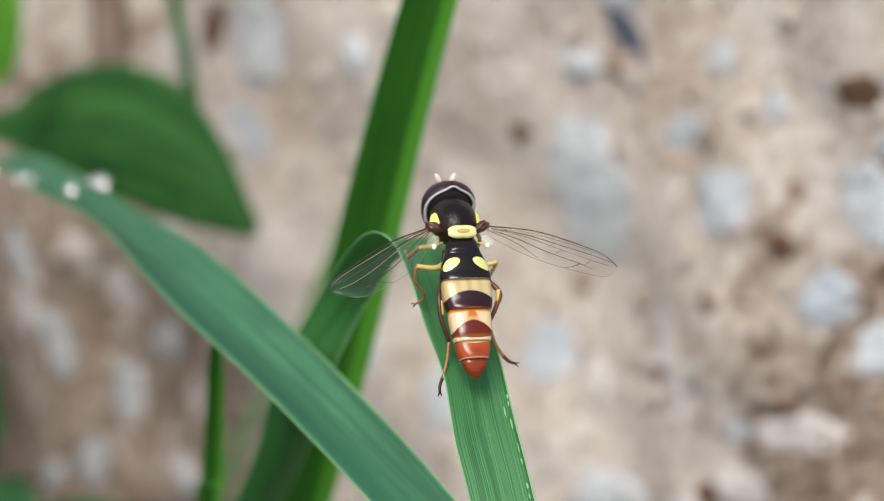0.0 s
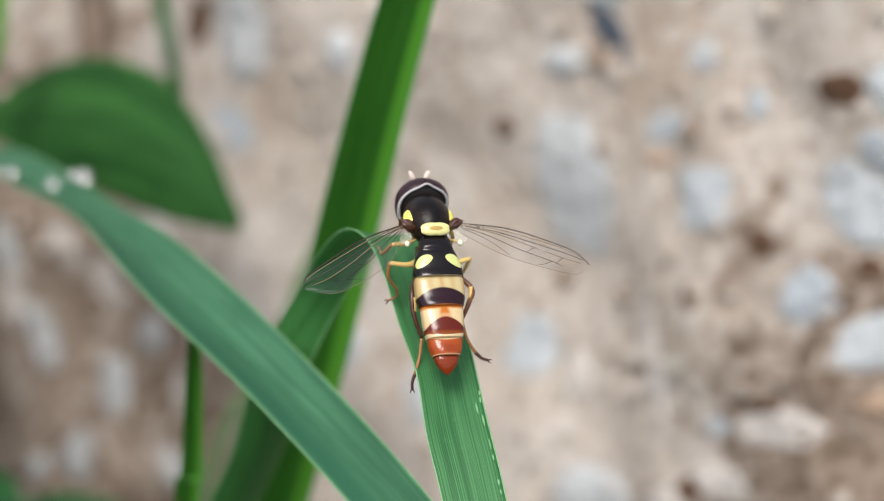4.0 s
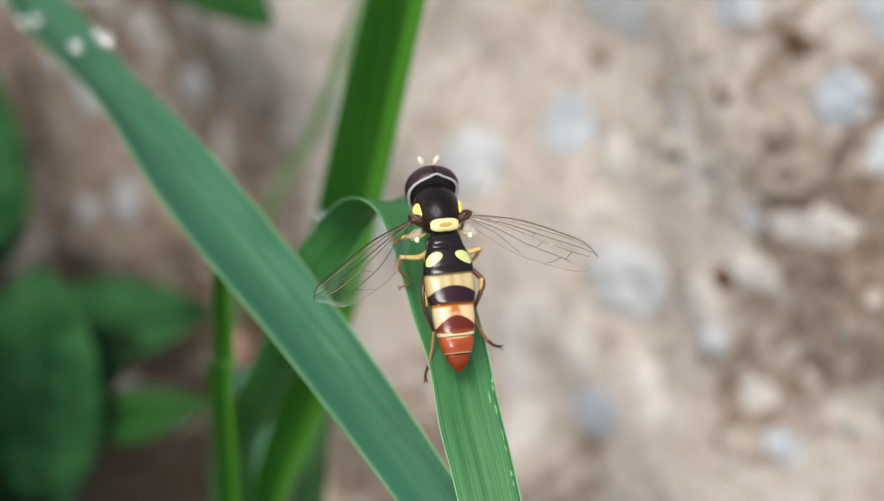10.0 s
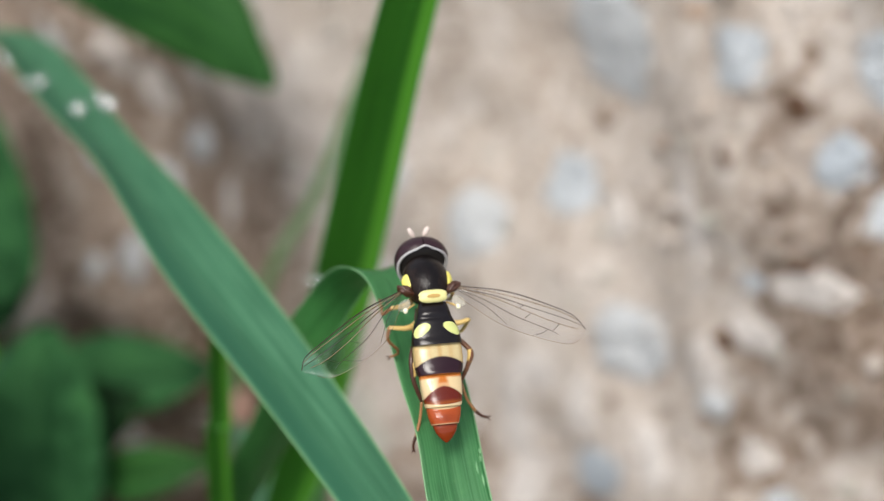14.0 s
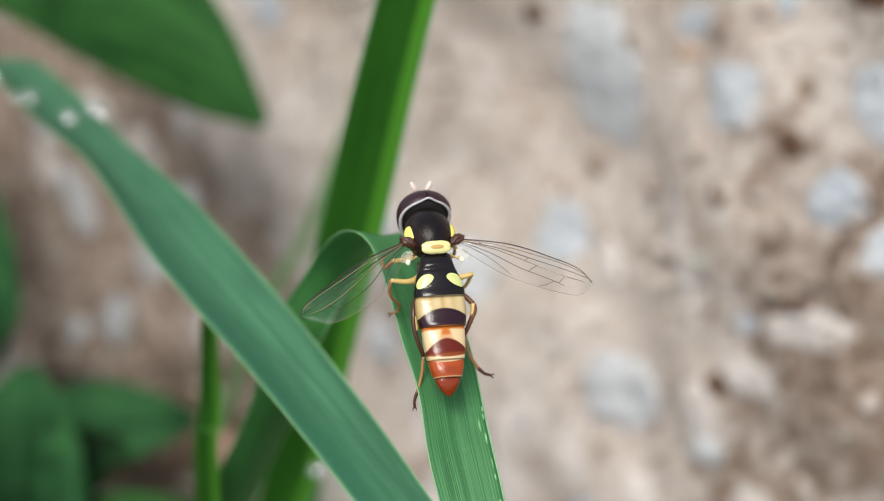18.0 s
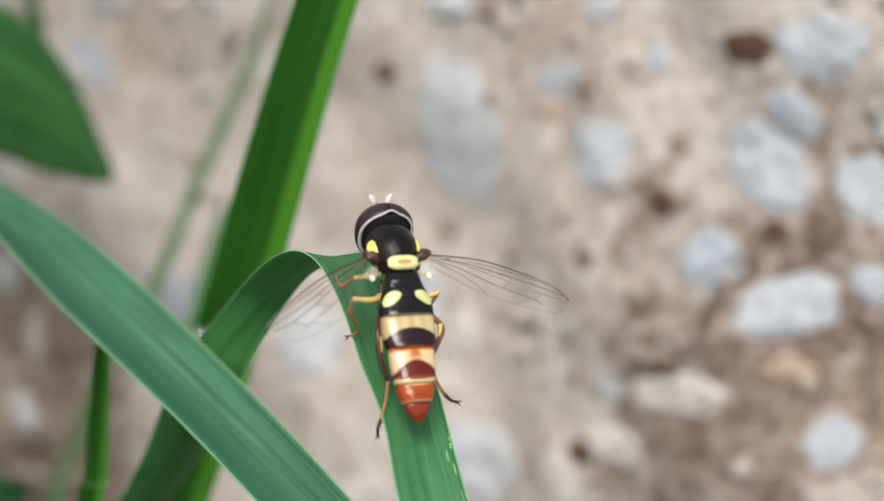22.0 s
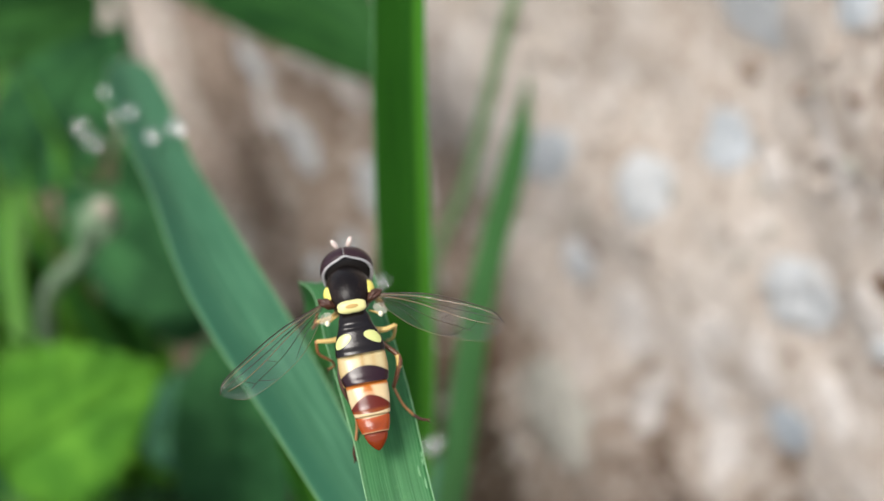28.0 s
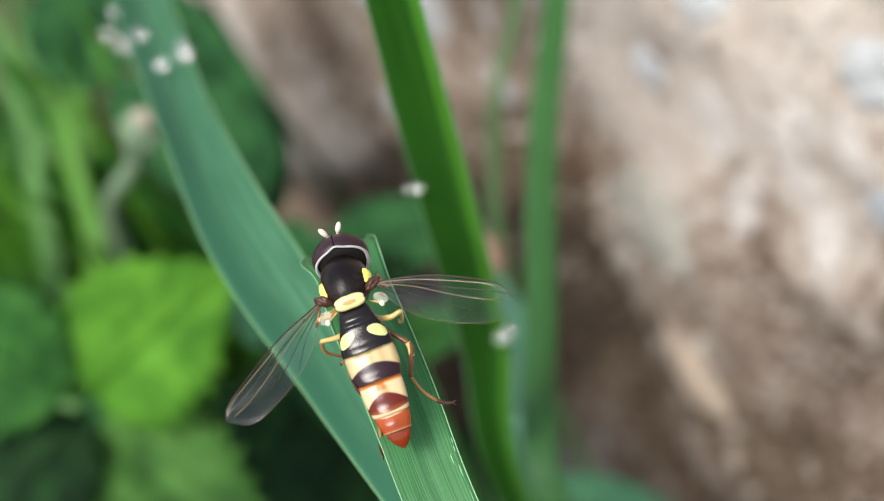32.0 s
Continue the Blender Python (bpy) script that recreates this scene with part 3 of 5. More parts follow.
DROPS = [((-25.0, 46.0, 170.3), 0.62), ((-27.4, 46.6, 169.3), 0.56), ((-26.2, 48.6, 168.6), 0.38), ((-32.2, 55.0, 164.4), 0.55), ((-32.9, 53.6, 165.4), 0.38), ((-36.5, 61.5, 161.0), 0.45), ((-36.9, 62.6, 159.6), 0.38),
         ((-9.3, 31.4, 167.2), 0.43), ((-10.1, 31.8, 166.9), 0.28), ((-9.9, 29.8, 150.6), 0.58), ((-9.2, 30.0, 150.9), 0.46), ((-48.6, 78.6, 142.0), 0.66), ((-47.7, 77.7, 140.8), 0.62)]


# ---- water drops ----
def water_drop(p, r):
    bm = bmesh.new()
    blob(bm, Vector(p) * MM, XYZ, (r * MM, r * MM, 0.86 * r * MM), 24, 16)
    return thing("water_drop", bm, DROP, "clear round water drop on a grass blade", "drop", group="water drops")


for p, r in DROPS:
    water_drop(p, r)


# ---- the hoverfly, in its own space: x to its right, y ahead, z up from its back (mm) ----
BLACK_C = Vector((0.007, 0.005, 0.005))
THORAX = material("black_sheen_thorax", (0.013, 0.008, 0.006), 0.26, spec=0.2)
_at = THORAX.node_tree.nodes.new("ShaderNodeTexCoord").outputs["Object"]
_mottle = node(THORAX, "ShaderNodeTexNoise", Scale=900.0, Detail=6.0, Roughness=0.75)
_side = THORAX.node_tree.nodes.new("ShaderNodeSeparateXYZ")
wire(THORAX, _at, _mottle.inputs[0])
wire(THORAX, _at, _side.inputs[0])
_off = node(THORAX, "ShaderNodeMath")
_off.operation = "ABSOLUTE"
wire(THORAX, _side.outputs[0], _off.inputs[0])
# Bronze sheen of the flanks painted into the colour, the middle left dark.
_sheen = mixed(THORAX, (0.010, 0.006, 0.005), (0.060, 0.034, 0.019), ramp(THORAX, _off.outputs[0], [(0.0003, (0, 0, 0)), (0.0009, (0.9, 0.9, 0.9))]))
# Dark mottled reflections painted over it by noise.
wire(THORAX, mixed(THORAX, _sheen, (0.004, 0.003, 0.003), ramp(THORAX, _mottle.outputs[0], [(0.42, (0.85, 0.85, 0.85)), (0.62, (0, 0, 0))])), THORAX.node_tree.nodes["Principled BSDF"].inputs["Base Color"])
bumped(THORAX, _mottle.outputs[0], 0.6, 0.00012)
EYE = material("dark_eye", (0.026, 0.011, 0.015), 0.34, spec=0.28)
_facets = node(EYE, "ShaderNodeTexVoronoi", Scale=16000.0)
wire(EYE, EYE.node_tree.nodes.new("ShaderNodeTexCoord").outputs["Object"], _facets.inputs[0])
bumped(EYE, _facets.outputs[0], 0.3, 0.00002)
YELLOW = material("yellow_marking", (0.76, 0.68, 0.14), 0.35)
SHIELD = material("cream_yellow_shield", (0.62, 0.58, 0.24), 0.4)
SMUDGE = material("ochre_smudge", (0.40, 0.25, 0.06), 0.5)
LEMON = material("pale_yellow_spot", (0.50, 0.53, 0.19), 0.3)
TAN_C = Vector((0.52, 0.43, 0.225))
TAN_DIM_C = Vector((0.42, 0.27, 0.095))
CREAM_C = Vector((0.61, 0.47, 0.26))
PURPLE_C = Vector((0.020, 0.006, 0.010))
ORANGE_C = Vector((0.46, 0.14, 0.020))
RED_C = Vector((0.105, 0.011, 0.004))
RUST_C = Vector((0.33, 0.060, 0.011))
TIP_C = Vector((0.20, 0.030, 0.006))
CUTICLE = material("glossy_banded_cuticle", (0.1, 0.05, 0.03), 0.10, spec=0.30)
_tint = CUTICLE.node_tree.nodes.new("ShaderNodeAttribute")
_tint.attribute_name = "tint"
_grain = node(CUTICLE, "ShaderNodeTexNoise", Scale=3500.0, Detail=3.0)
wire(CUTICLE, mixed(CUTICLE, _tint.outputs["Color"], (0.55, 0.5, 0.5), ramp(CUTICLE, _grain.outputs[0], [(0.4, (0, 0, 0)), (0.8, (1, 1, 1))]), "MULTIPLY"), CUTICLE.node_tree.nodes["Principled BSDF"].inputs["Base Color"])
bumped(CUTICLE, _grain.outputs[0], 0.08, 0.00003)
RIM = material("silver_eye_rim", (0.40, 0.39, 0.38), 0.6)
OCCIPUT = material("dusty_black", (0.014, 0.012, 0.011), 0.5, spec=0.2)
BROWN = material("dark_brown_joint", (0.055, 0.020, 0.010), 0.35)
AMBER = material("amber_leg", (0.29, 0.135, 0.045), 0.35)
LEG_YELLOW = material("yellow_leg", (0.60, 0.42, 0.14), 0.4)
RUSTY_LEG = material("rusty_leg", (0.13, 0.050, 0.018), 0.3)
PINK = material("pale_antenna", (0.58, 0.48, 0.42), 0.5)
IVORY = material("ivory_knob", (0.80, 0.78, 0.55), 0.4)
VEIN = material("wing_vein", (0.030, 0.016, 0.010), 0.35, spec=0.3)
PALE_VEIN = material("pale_wing_vein", (0.17, 0.115, 0.06), 0.15, spec=0.8)

WING = bpy.data.materials.new("wing_membrane")
WING.use_nodes = True
_film = WING.node_tree.nodes.new("ShaderNodeBsdfGlossy")
_film.inputs["Color"].default_value, _film.inputs["Roughness"].default_value = (0.86, 0.88, 0.92, 1), 0.2
_haze = WING.node_tree.nodes.new("ShaderNodeBsdfTranslucent")
_haze.inputs[0].default_value = (0.75, 0.68, 0.58, 1)
_clear = WING.node_tree.nodes.new("ShaderNodeBsdfTransparent")
_clear.inputs[0].default_value = (0.98, 0.97, 0.96, 1)
_ripple = node(WING, "ShaderNodeTexNoise", Scale=900.0, Detail=3.0)
wire(WING, WING.node_tree.nodes.new("ShaderNodeTexCoord").outputs["Object"], _ripple.inputs[0])
_relief = node(WING, "ShaderNodeBump", Strength=0.5, Distance=0.0001)
wire(WING, _ripple.outputs[0], _relief.inputs["Height"])
wire(WING, _relief.outputs[0], _film.inputs["Normal"])
_mix = node(WING, "ShaderNodeMixShader", Fac=0.05)
_mix2 = node(WING, "ShaderNodeMixShader", Fac=0.012)
wire(WING, _clear.outputs[0], _mix2.inputs[1])
wire(WING, _haze.outputs[0], _mix2.inputs[2])
wire(WING, _mix2.outputs[0], _mix.inputs[1])
wire(WING, _film.outputs[0], _mix.inputs[2])
wire(WING, _mix.outputs[0], WING.node_tree.nodes["Material Output"].inputs[0])
SQUAMA = material("milky_scale", (0.62, 0.60, 0.48), 0.4)
SQUAMA.node_tree.nodes["Principled BSDF"].inputs["Alpha"].default_value = 0.2


def build_fly():
    fly = new("hoverfly")
    fly.empty_display_size = 0.003
    fx, fy, fz = Vector((0.966, 0.222, -0.132)), Vector((-0.09, 0.772, 0.629)), Vector((0.242, -0.596, 0.766))
    fy = (fy - fx * fx.dot(fy)).normalized()
    fx.normalize()
    fz = fx.cross(fy)
    fly.matrix_world = Matrix.Translation(mm(0, 0, 200)) @ Matrix((fx, fy, fz)).transposed().to_4x4()
    tagged(fly, "slim black and yellow hoverfly with red-banded abdomen on a blade", "insect")

    # thorax
    bm = bmesh.new()
    blob(bm, mm(0, 0.84, -1.45), ((1, 0, 0), (0, 0.75, -0.66), (0, 0.66, 0.75)), mm(1.10, 1.42, 1.04), 40, 28)
    thorax = part("thorax", bm, THORAX, fly, "glossy black thorax")
    for s in (-1, 1):
        bm = bmesh.new()
        ax = (Vector((0.1 * s, 0.85, -0.52)).normalized(), Vector((0.72 * s, -0.42, -0.55)).normalized(), Vector((0.69 * s, 0.3, 0.66)).normalized())
        blob(bm, mm(0.99 * s, 0.92, -1.05), ax, mm(0.52, 0.29, 0.12), 24, 16, lambda d: (1 - 0.45 * max(0, d.x)) * (1 + 0.12 * noise.noise(d * 3)))
        part("side_patch", bm, YELLOW, thorax, "bright yellow shoulder patch")
        bm = bmesh.new()
        blob(bm, mm(1.08 * s, 0.40, -0.87), (Vector((0.9, 0.43 * s, 0)), Vector((-0.43 * s, 0.9, 0)), Vector((0, 0, 1))), mm(0.46, 0.24, 0.30), 22, 14, lambda d: 1 + 0.35 * noise.noise(d * 2.2 + Vector((s, 0, 0))))
        part("wing_joint", bm, BROWN, thorax, "dark brown wing joint")
        bm = bmesh.new()
        tube(bm, [mm(0.75 * s, -0.25, -1.0), mm(1.05 * s, -0.40, -0.8), mm(1.22 * s, -0.50, -0.7)], mm(0.05, 0.05, 0.06), 8)
        hal = part("haltere", bm, LEG_YELLOW, fly, "tiny club-shaped balancer")
        bm = bmesh.new()
        blob(bm, mm(1.26 * s, -0.53, -0.66), XYZ, mm(0.12, 0.14, 0.12), 14, 10)
        part("knob", bm, IVORY, hal, "ivory white knob")
    # scutellum
    bm = bmesh.new()
    blob(bm, mm(0, 0.02, -0.18), XYZ, mm(0.66, 0.30, 0.20), 36, 24, lambda d: 1 + 0.30 * abs(d.x * d.y))
    scut = part("scutellum", bm, SHIELD, fly, "pale yellow shield behind the thorax")
    bm = bmesh.new()
    blob(bm, mm(0, 0.02, 0.025), XYZ, mm(0.32, 0.10, 0.012), 18, 10)
    part("center_mark", bm, SMUDGE, scut, "orange-brown smudge")

    # head: the face looks ahead and down
    e = Vector((0, 0.8, -0.6))
    up = Vector((0, 0.6, 0.8))
    ax = (Vector((1, 0, 0)), up, e)
    c = mm(0.10, 1.98, -2.45)
    bm = bmesh.new()
    blob(bm, c - ax[2] * 0.12 * MM, ax, mm(1.16, 1.08, 0.36), 32, 16, lambda d: 1.0 if d.y > 0 else 1.0 + 0.35 * d.y * d.y)
    head = part("head", bm, OCCIPUT, fly, "broad head with dusty back")
    last_th = 1.98
    for s in (-1, 1):
        bm = bmesh.new()
        rows = []
        for i in range(19):
            th = last_th * i / 18
            row = []
            for j in range(25):
                ph = -math.pi / 2 + math.pi * j / 24
                d = Vector((s * math.sin(th) * math.cos(ph), math.sin(th) * math.sin(ph), math.cos(th)))
                deep = 0.95 if d.z > 0 else 0.75
                q = c + Vector((0.02 * s * MM, 0, 0)) + ax[0] * d.x * 1.27 * MM + ax[1] * d.y * (1.18 if d.y > 0 else 1.75) * MM + ax[2] * d.z * deep * MM
                row.append(bm.verts.new(q))
            rows.append(row)
        for a, b in zip(rows, rows[1:]):
            for j in range(24):
                bm.faces.new((a[j], a[j + 1], b[j + 1], b[j]))
        bmesh.ops.remove_doubles(bm, verts=bm.verts, dist=1e-6)
        part("eye", bm, EYE, head, "large dark purple-brown compound eye")
        # antenna
        bm = bmesh.new()
        tube(bm, [mm(0.10 * s + 0.1, 2.75, -2.75), mm(0.18 * s + 0.1, 2.95, -2.65), mm(0.26 * s + 0.1, 3.06, -2.6)], mm(0.06, 0.05, 0.06), 8)
        ant = part("antenna", bm, PINK, head, "short pale antenna")
        bm = bmesh.new()
        blob(bm, mm(0.36 * s + 0.1, 3.26, -2.53), (Vector((0.85, -0.5 * s, 0)).normalized(), Vector((0.5 * s, 0.85, 0.2)).normalized(), Vector((0, -0.2, 0.98))), mm(0.13, 0.27, 0.09), 14, 10)
        club = part("antenna_club", bm, PINK, ant)
    bm = bmesh.new()
    rs, rz = math.sin(last_th), 0.75 * math.cos(last_th)
    ring = [c + ax[0] * 1.27 * rs * MM * math.sin(a) + ax[1] * (1.18 if math.cos(a) > 0 else 1.75) * rs * MM * math.cos(a) * (1.0 + 0.17 * math.exp(-(a / 0.24) ** 2)) + ax[2] * (rz - 0.01) * MM for a in [math.pi * 1.7 * (k / 40 - 0.5) for k in range(41)]]
    tube(bm, ring, [0.085 * MM, 0.085 * MM, 0.06 * MM, 0.05 * MM, 0.06 * MM, 0.085 * MM, 0.085 * MM], 8, 80)
    part("eye_rim", bm, RIM, head, "silvery line round the back of the eyes")

    # abdomen: five plates with their bands
    half = [(0.25, 0.62), (0.5, 0.73), (0.9, 0.82), (1.25, 0.97), (1.6, 1.10), (2.0, 1.17), (2.24, 1.17), (2.24, 1.11), (2.4, 1.15), (2.9, 1.16), (3.3, 1.12), (3.62, 1.04),
            (3.62, 0.97), (3.8, 0.985), (4.3, 0.965), (4.8, 0.91), (5.12, 0.84), (5.12, 0.79), (5.25, 0.80), (5.6, 0.75), (5.95, 0.63), (5.95, 0.56), (6.1, 0.55), (6.3, 0.47), (6.5, 0.34), (6.68, 0.17), (6.78, 0.03)]

    def width(b):
        for (b0, w0), (b1, w1) in zip(half, half[1:]):
            if b <= b1:
                return w0 + (w1 - w0) * (b - b0) / (b1 - b0)
        return 0.03

    def soft(v, at, wide=0.05):
        k = min(max((v - at) / wide + 0.5, 0.0), 1.0)
        return k * k * (3 - 2 * k)

    def tint(b, x):
        """The cuticle's colour at b mm behind the shield, x across (-1 to 1)."""
        ax = abs(x)
        arch = x * x

        def over(base, top, k):
            return base.lerp(top, k)

        tan = over(TAN_C, TAN_DIM_C, 0.8 * math.exp(-(x / 0.10) ** 2) + 0.6 * soft(ax, 0.85, 0.2) + 0.5 * math.exp(-((ax - 0.45) / 0.12) ** 2))
        c = over(BLACK_C, tan, soft(b, 2.24, 0.04))
        c = over(c, PURPLE_C, soft(b, 2.80 + 0.42 * arch, 0.07))
        c = over(c, ORANGE_C, soft(b, 3.60 + 0.03 * ax, 0.05))
        c = over(c, CREAM_C, soft(b, 3.74 + 0.05 * ax, 0.14) * soft(ax, 0.20 + 0.25 * (b - 3.8), 0.22))
        c = over(c, CREAM_C, 0.5 * soft(b, 4.02, 0.16))
        c = over(c, RED_C, soft(b, 4.17 + 0.45 * arch + 0.1 * ax, 0.09) * (1 - soft(b, 5.04, 0.06)))
        c = over(c, ORANGE_C, 0.28 * soft(b, 4.85, 0.2) * (1 - soft(b, 5.0, 0.05)))
        c = over(c, CREAM_C, soft(b, 5.03 - 0.10 * arch, 0.05))
        c = over(c, RUST_C, soft(b, 5.24 - 0.12 * arch, 0.05))
        c = over(c, RED_C, 0.45 * soft(b, 5.45, 0.3) * (1 - soft(b, 5.80, 0.1)) * (1 - ax))
        c = over(c, CREAM_C, 0.55 * soft(b, 5.88, 0.03) * (1 - soft(b, 5.94, 0.02)))
        c = over(c, TIP_C, soft(b, 5.95, 0.03))
        return c

    plates = [("waist_plate", 0.25, 2.24, "glossy black first plates"), ("third_plate", 2.24, 3.62, "tan plate with a dark arched band"), ("fourth_plate", 3.62, 5.12, "cream and orange plate with a dark red dome"), ("fifth_plate", 5.12, 5.95, "orange-red plate"), ("tip_plate", 5.95, 6.78, "rust-red pointed tip")]
    abdomen = None

    def skin(b, a, b0, b1, lift=0.0):
        """A place on a plate from b0 to b1, at b behind the shield and at the angle a round the body."""
        s = (b - b0) / (b1 - b0)
        w = width(min(max(b, b0 + 1e-4), b1 - 1e-4))
        ridge = (0.15 * math.exp(-((b1 - b) / 0.30) ** 2) - 0.045 * math.exp(-((s - 0.02) / 0.06) ** 2)) * (b < 5.95)
        if b0 < 0.3:
            ridge += 0.03 * math.exp(-((b - 0.72) / 0.13) ** 2) - 0.045 * math.exp(-((b - 0.98) / 0.1) ** 2)
        hz = (0.40 + 0.12 * min(b / 2, 1)) * min(1.0, w / 0.8) * (1.0 + 0.025 * math.sin(math.pi * min(1, s * 1.05)))
        zc = -0.56 + 0.05 * b - (0.0 if b < 5 else 0.05 * (b - 5))
        top = max(0.0, math.cos(a))
        z = zc + hz * math.copysign(abs(math.cos(a)) ** 0.55, math.cos(a)) + 0.06 * math.sin(math.pi * min(max(s, 0), 1) ** 1.5) * top * min(1.0, w) + ridge * top
        return mm((w + lift) * math.sin(a), -b, z + lift * math.cos(a))

    for name, b0, b1, label in plates:
        bm = bmesh.new()
        n, m = max(6, int((b1 - b0) / 0.025)), 144
        layer = bm.verts.layers.float_color.new("tint")
        rows = []
        for k in range(n + 1):
            b = b0 + (b1 - b0) * k / n
            rows.append([bm.verts.new(skin(b, 2 * math.pi * j / m, b0, b1)) for j in range(m)])
            for j in range(m):
                rows[k][j][layer] = (*tint(b, math.sin(2 * math.pi * j / m)), 1)
        for k in range(n):
            for j in range(m):
                bm.faces.new((rows[k][j], rows[k][(j + 1) % m], rows[k + 1][(j + 1) % m], rows[k + 1][j]))
        bm.faces.new(rows[0][::-1])
        bm.faces.new(rows[-1])
        abdomen = part(name, bm, CUTICLE, fly, label)
        if name == "waist_plate":
            # spots: thin oval shields on the plate, slanting outwards and back
            for s in (-1, 1):
                bm = bmesh.new()
                rings = []
                for k in range(1, 9):
                    r = k / 8
                    ring = []
                    for j in range(36):
                        ph = 2 * math.pi * j / 36
                        p, q = 0.50 * r * math.cos(ph), 0.28 * r * math.sin(ph) * (1 + 0.12 * math.cos(ph))
                        ring.append(bm.verts.new(skin(1.52 + 0.34 * p + q, s * (0.80 + p - 0.25 * q), 0.25, 2.24, 0.012 * (1 - r ** 4) + 0.002)))
                    rings.append(ring)
                mid = bm.verts.new(skin(1.52, s * 0.80, 0.25, 2.24, 0.014))
                for j in range(36):
                    bm.faces.new((mid, rings[0][j], rings[0][(j + 1) % 36]))
                for u, v in zip(rings, rings[1:]):
                    for j in range(36):
                        bm.faces.new((u[j], v[j], v[(j + 1) % 36], u[(j + 1) % 36]))
                part("spot", bm, LEMON, abdomen, "pale lemon oval spot")

    # wings
    def wing(s, lead, trail):
        bm = bmesh.new()
        n, m = 40, 8
        A, B = spline([mm(*p) for p in lead], n), spline([mm(*p) for p in trail], n)

        def edge(t, q):
            """A place on the wing: t out along it, q from its front edge to its rear edge; the tip is rounded."""
            k = min(int(t * n), n)
            shrink = math.sqrt(max(0.0, 1 - ((t - 0.8) / 0.2) ** 2)) if t > 0.8 else 1.0
            return A[k].lerp(B[k], 0.45 + (q - 0.45) * max(shrink, 0.04))

        grid = []
        for k in range(n + 1):
            row = []
            for j in range(m + 1):
                q = j / m
                p = edge(k / n, q)
                p.z += 0.05 * MM * math.sin(q * 11 + k * 0.2)
                row.append(bm.verts.new(p))
            grid.append(row)
        for a, b in zip(grid, grid[1:]):
            for j in range(m):
                bm.faces.new((a[j], a[j + 1], b[j + 1], b[j]))
        w = part("wing", bm, WING, fly, "clear veined wing")

        def at(q, t):
            return edge(t, q) + Vector((0, 0, 0.01 * MM))

        lines = [([(0.0, t / 10) for t in range(11)], 0.034, VEIN), ([(0.07, 0.0), (0.09, 0.25), (0.10, 0.5), (0.08, 0.75), (0.02, 0.95)], 0.026, PALE_VEIN), ([(0.14, 0.0), (0.2, 0.25), (0.25, 0.5), (0.25, 0.75), (0.15, 0.97)], 0.022, VEIN),
                 ([(0.14, 0.0), (0.28, 0.25), (0.40, 0.5), (0.46, 0.72), (0.5, 0.92)], 0.024, PALE_VEIN), ([(0.2, 0.0), (0.45, 0.2), (0.62, 0.4), (0.70, 0.6), (0.78, 0.68)], 0.018, VEIN), ([(0.3, 0.02), (0.66, 0.2), (0.93, 0.35)], 0.016, VEIN),
                 ([(0.40, 0.5), (0.62, 0.45)], 0.015, VEIN), ([(0.46, 0.72), (0.74, 0.64)], 0.015, VEIN), ([(0.25, 0.45), (0.37, 0.44)], 0.015, VEIN), ([(0.07, 0.14), (0.18, 0.16)], 0.024, VEIN), ([(0.70, 0.6), (0.86, 0.56), (0.98, 0.5)], 0.014, VEIN), ([(1.0, 0.02 + t / 10) for t in range(10)], 0.011, PALE_VEIN)]
        for spots, r, mat in lines:
            bm = bmesh.new()
            tube(bm, [at(*q) for q in spots], [r * MM, 0.6 * r * MM], 6)
            part("vein", bm, mat, w)
        # the milky lobe at the wing's root
        bm = bmesh.new()
        blob(bm, mm(1.30 * s, -0.28, -0.62), (Vector((0.8, -0.6 * s, 0)).normalized(), Vector((0.6 * s, 0.8, 0)).normalized(), Vector((0, 0, 1))), mm(0.36, 0.24, 0.02), 20, 8, lambda d: 1 + 0.15 * noise.noise(d * 2))
        part("alula", bm, SQUAMA, w, "milky translucent lobe")

    wing(1, [(1.25, 0.45, -0.85), (3.5, -0.05, -0.2), (5.5, -0.95, 0.35), (6.85, -1.75, 0.85)], [(1.3, -0.1, -0.6), (2.9, -1.7, 1.2), (5.2, -2.75, 2.1), (6.6, -2.8, 1.75)])
    wing(-1, [(-1.3, 0.45, -0.85), (-3.5, -0.45, 0.0), (-5.6, -1.75, 0.8), (-6.85, -2.6, 1.0)], [(-1.35, -0.1, -0.6), (-2.8, -2.0, 1.4), (-5.0, -3.25, 1.95), (-6.4, -3.3, 1.6)])

    # legs
    def leg(joints, radii, mats, label=""):
        top = None
        for k, name in enumerate(("femur", "tibia", "tarsus")):
            bm = bmesh.new()
            tube(bm, [mm(*p) for p in joints[k]], mm(*radii[k]), 8)
            p = part(name, bm, mats[k], fly if top is None else top, label if top is None else "")
            top = top or p
        tip, back = Vector(joints[2][-1]), Vector(joints[2][-2])
        way = (tip - back).normalized()
        out = way.cross(Vector((0, 0, 1))).normalized()
        bm = bmesh.new()
        for k in (-1, 1):
            tube(bm, [tip * MM, (tip + way * 0.10 + out * 0.07 * k) * MM, (tip + way * 0.20 + out * 0.09 * k) * MM], mm(0.045, 0.015), 6)
        part("claw", bm, BROWN, top, "tiny dark claws")

    fine = ((0.15, 0.14, 0.10), (0.09, 0.08, 0.07), (0.07, 0.06, 0.05))
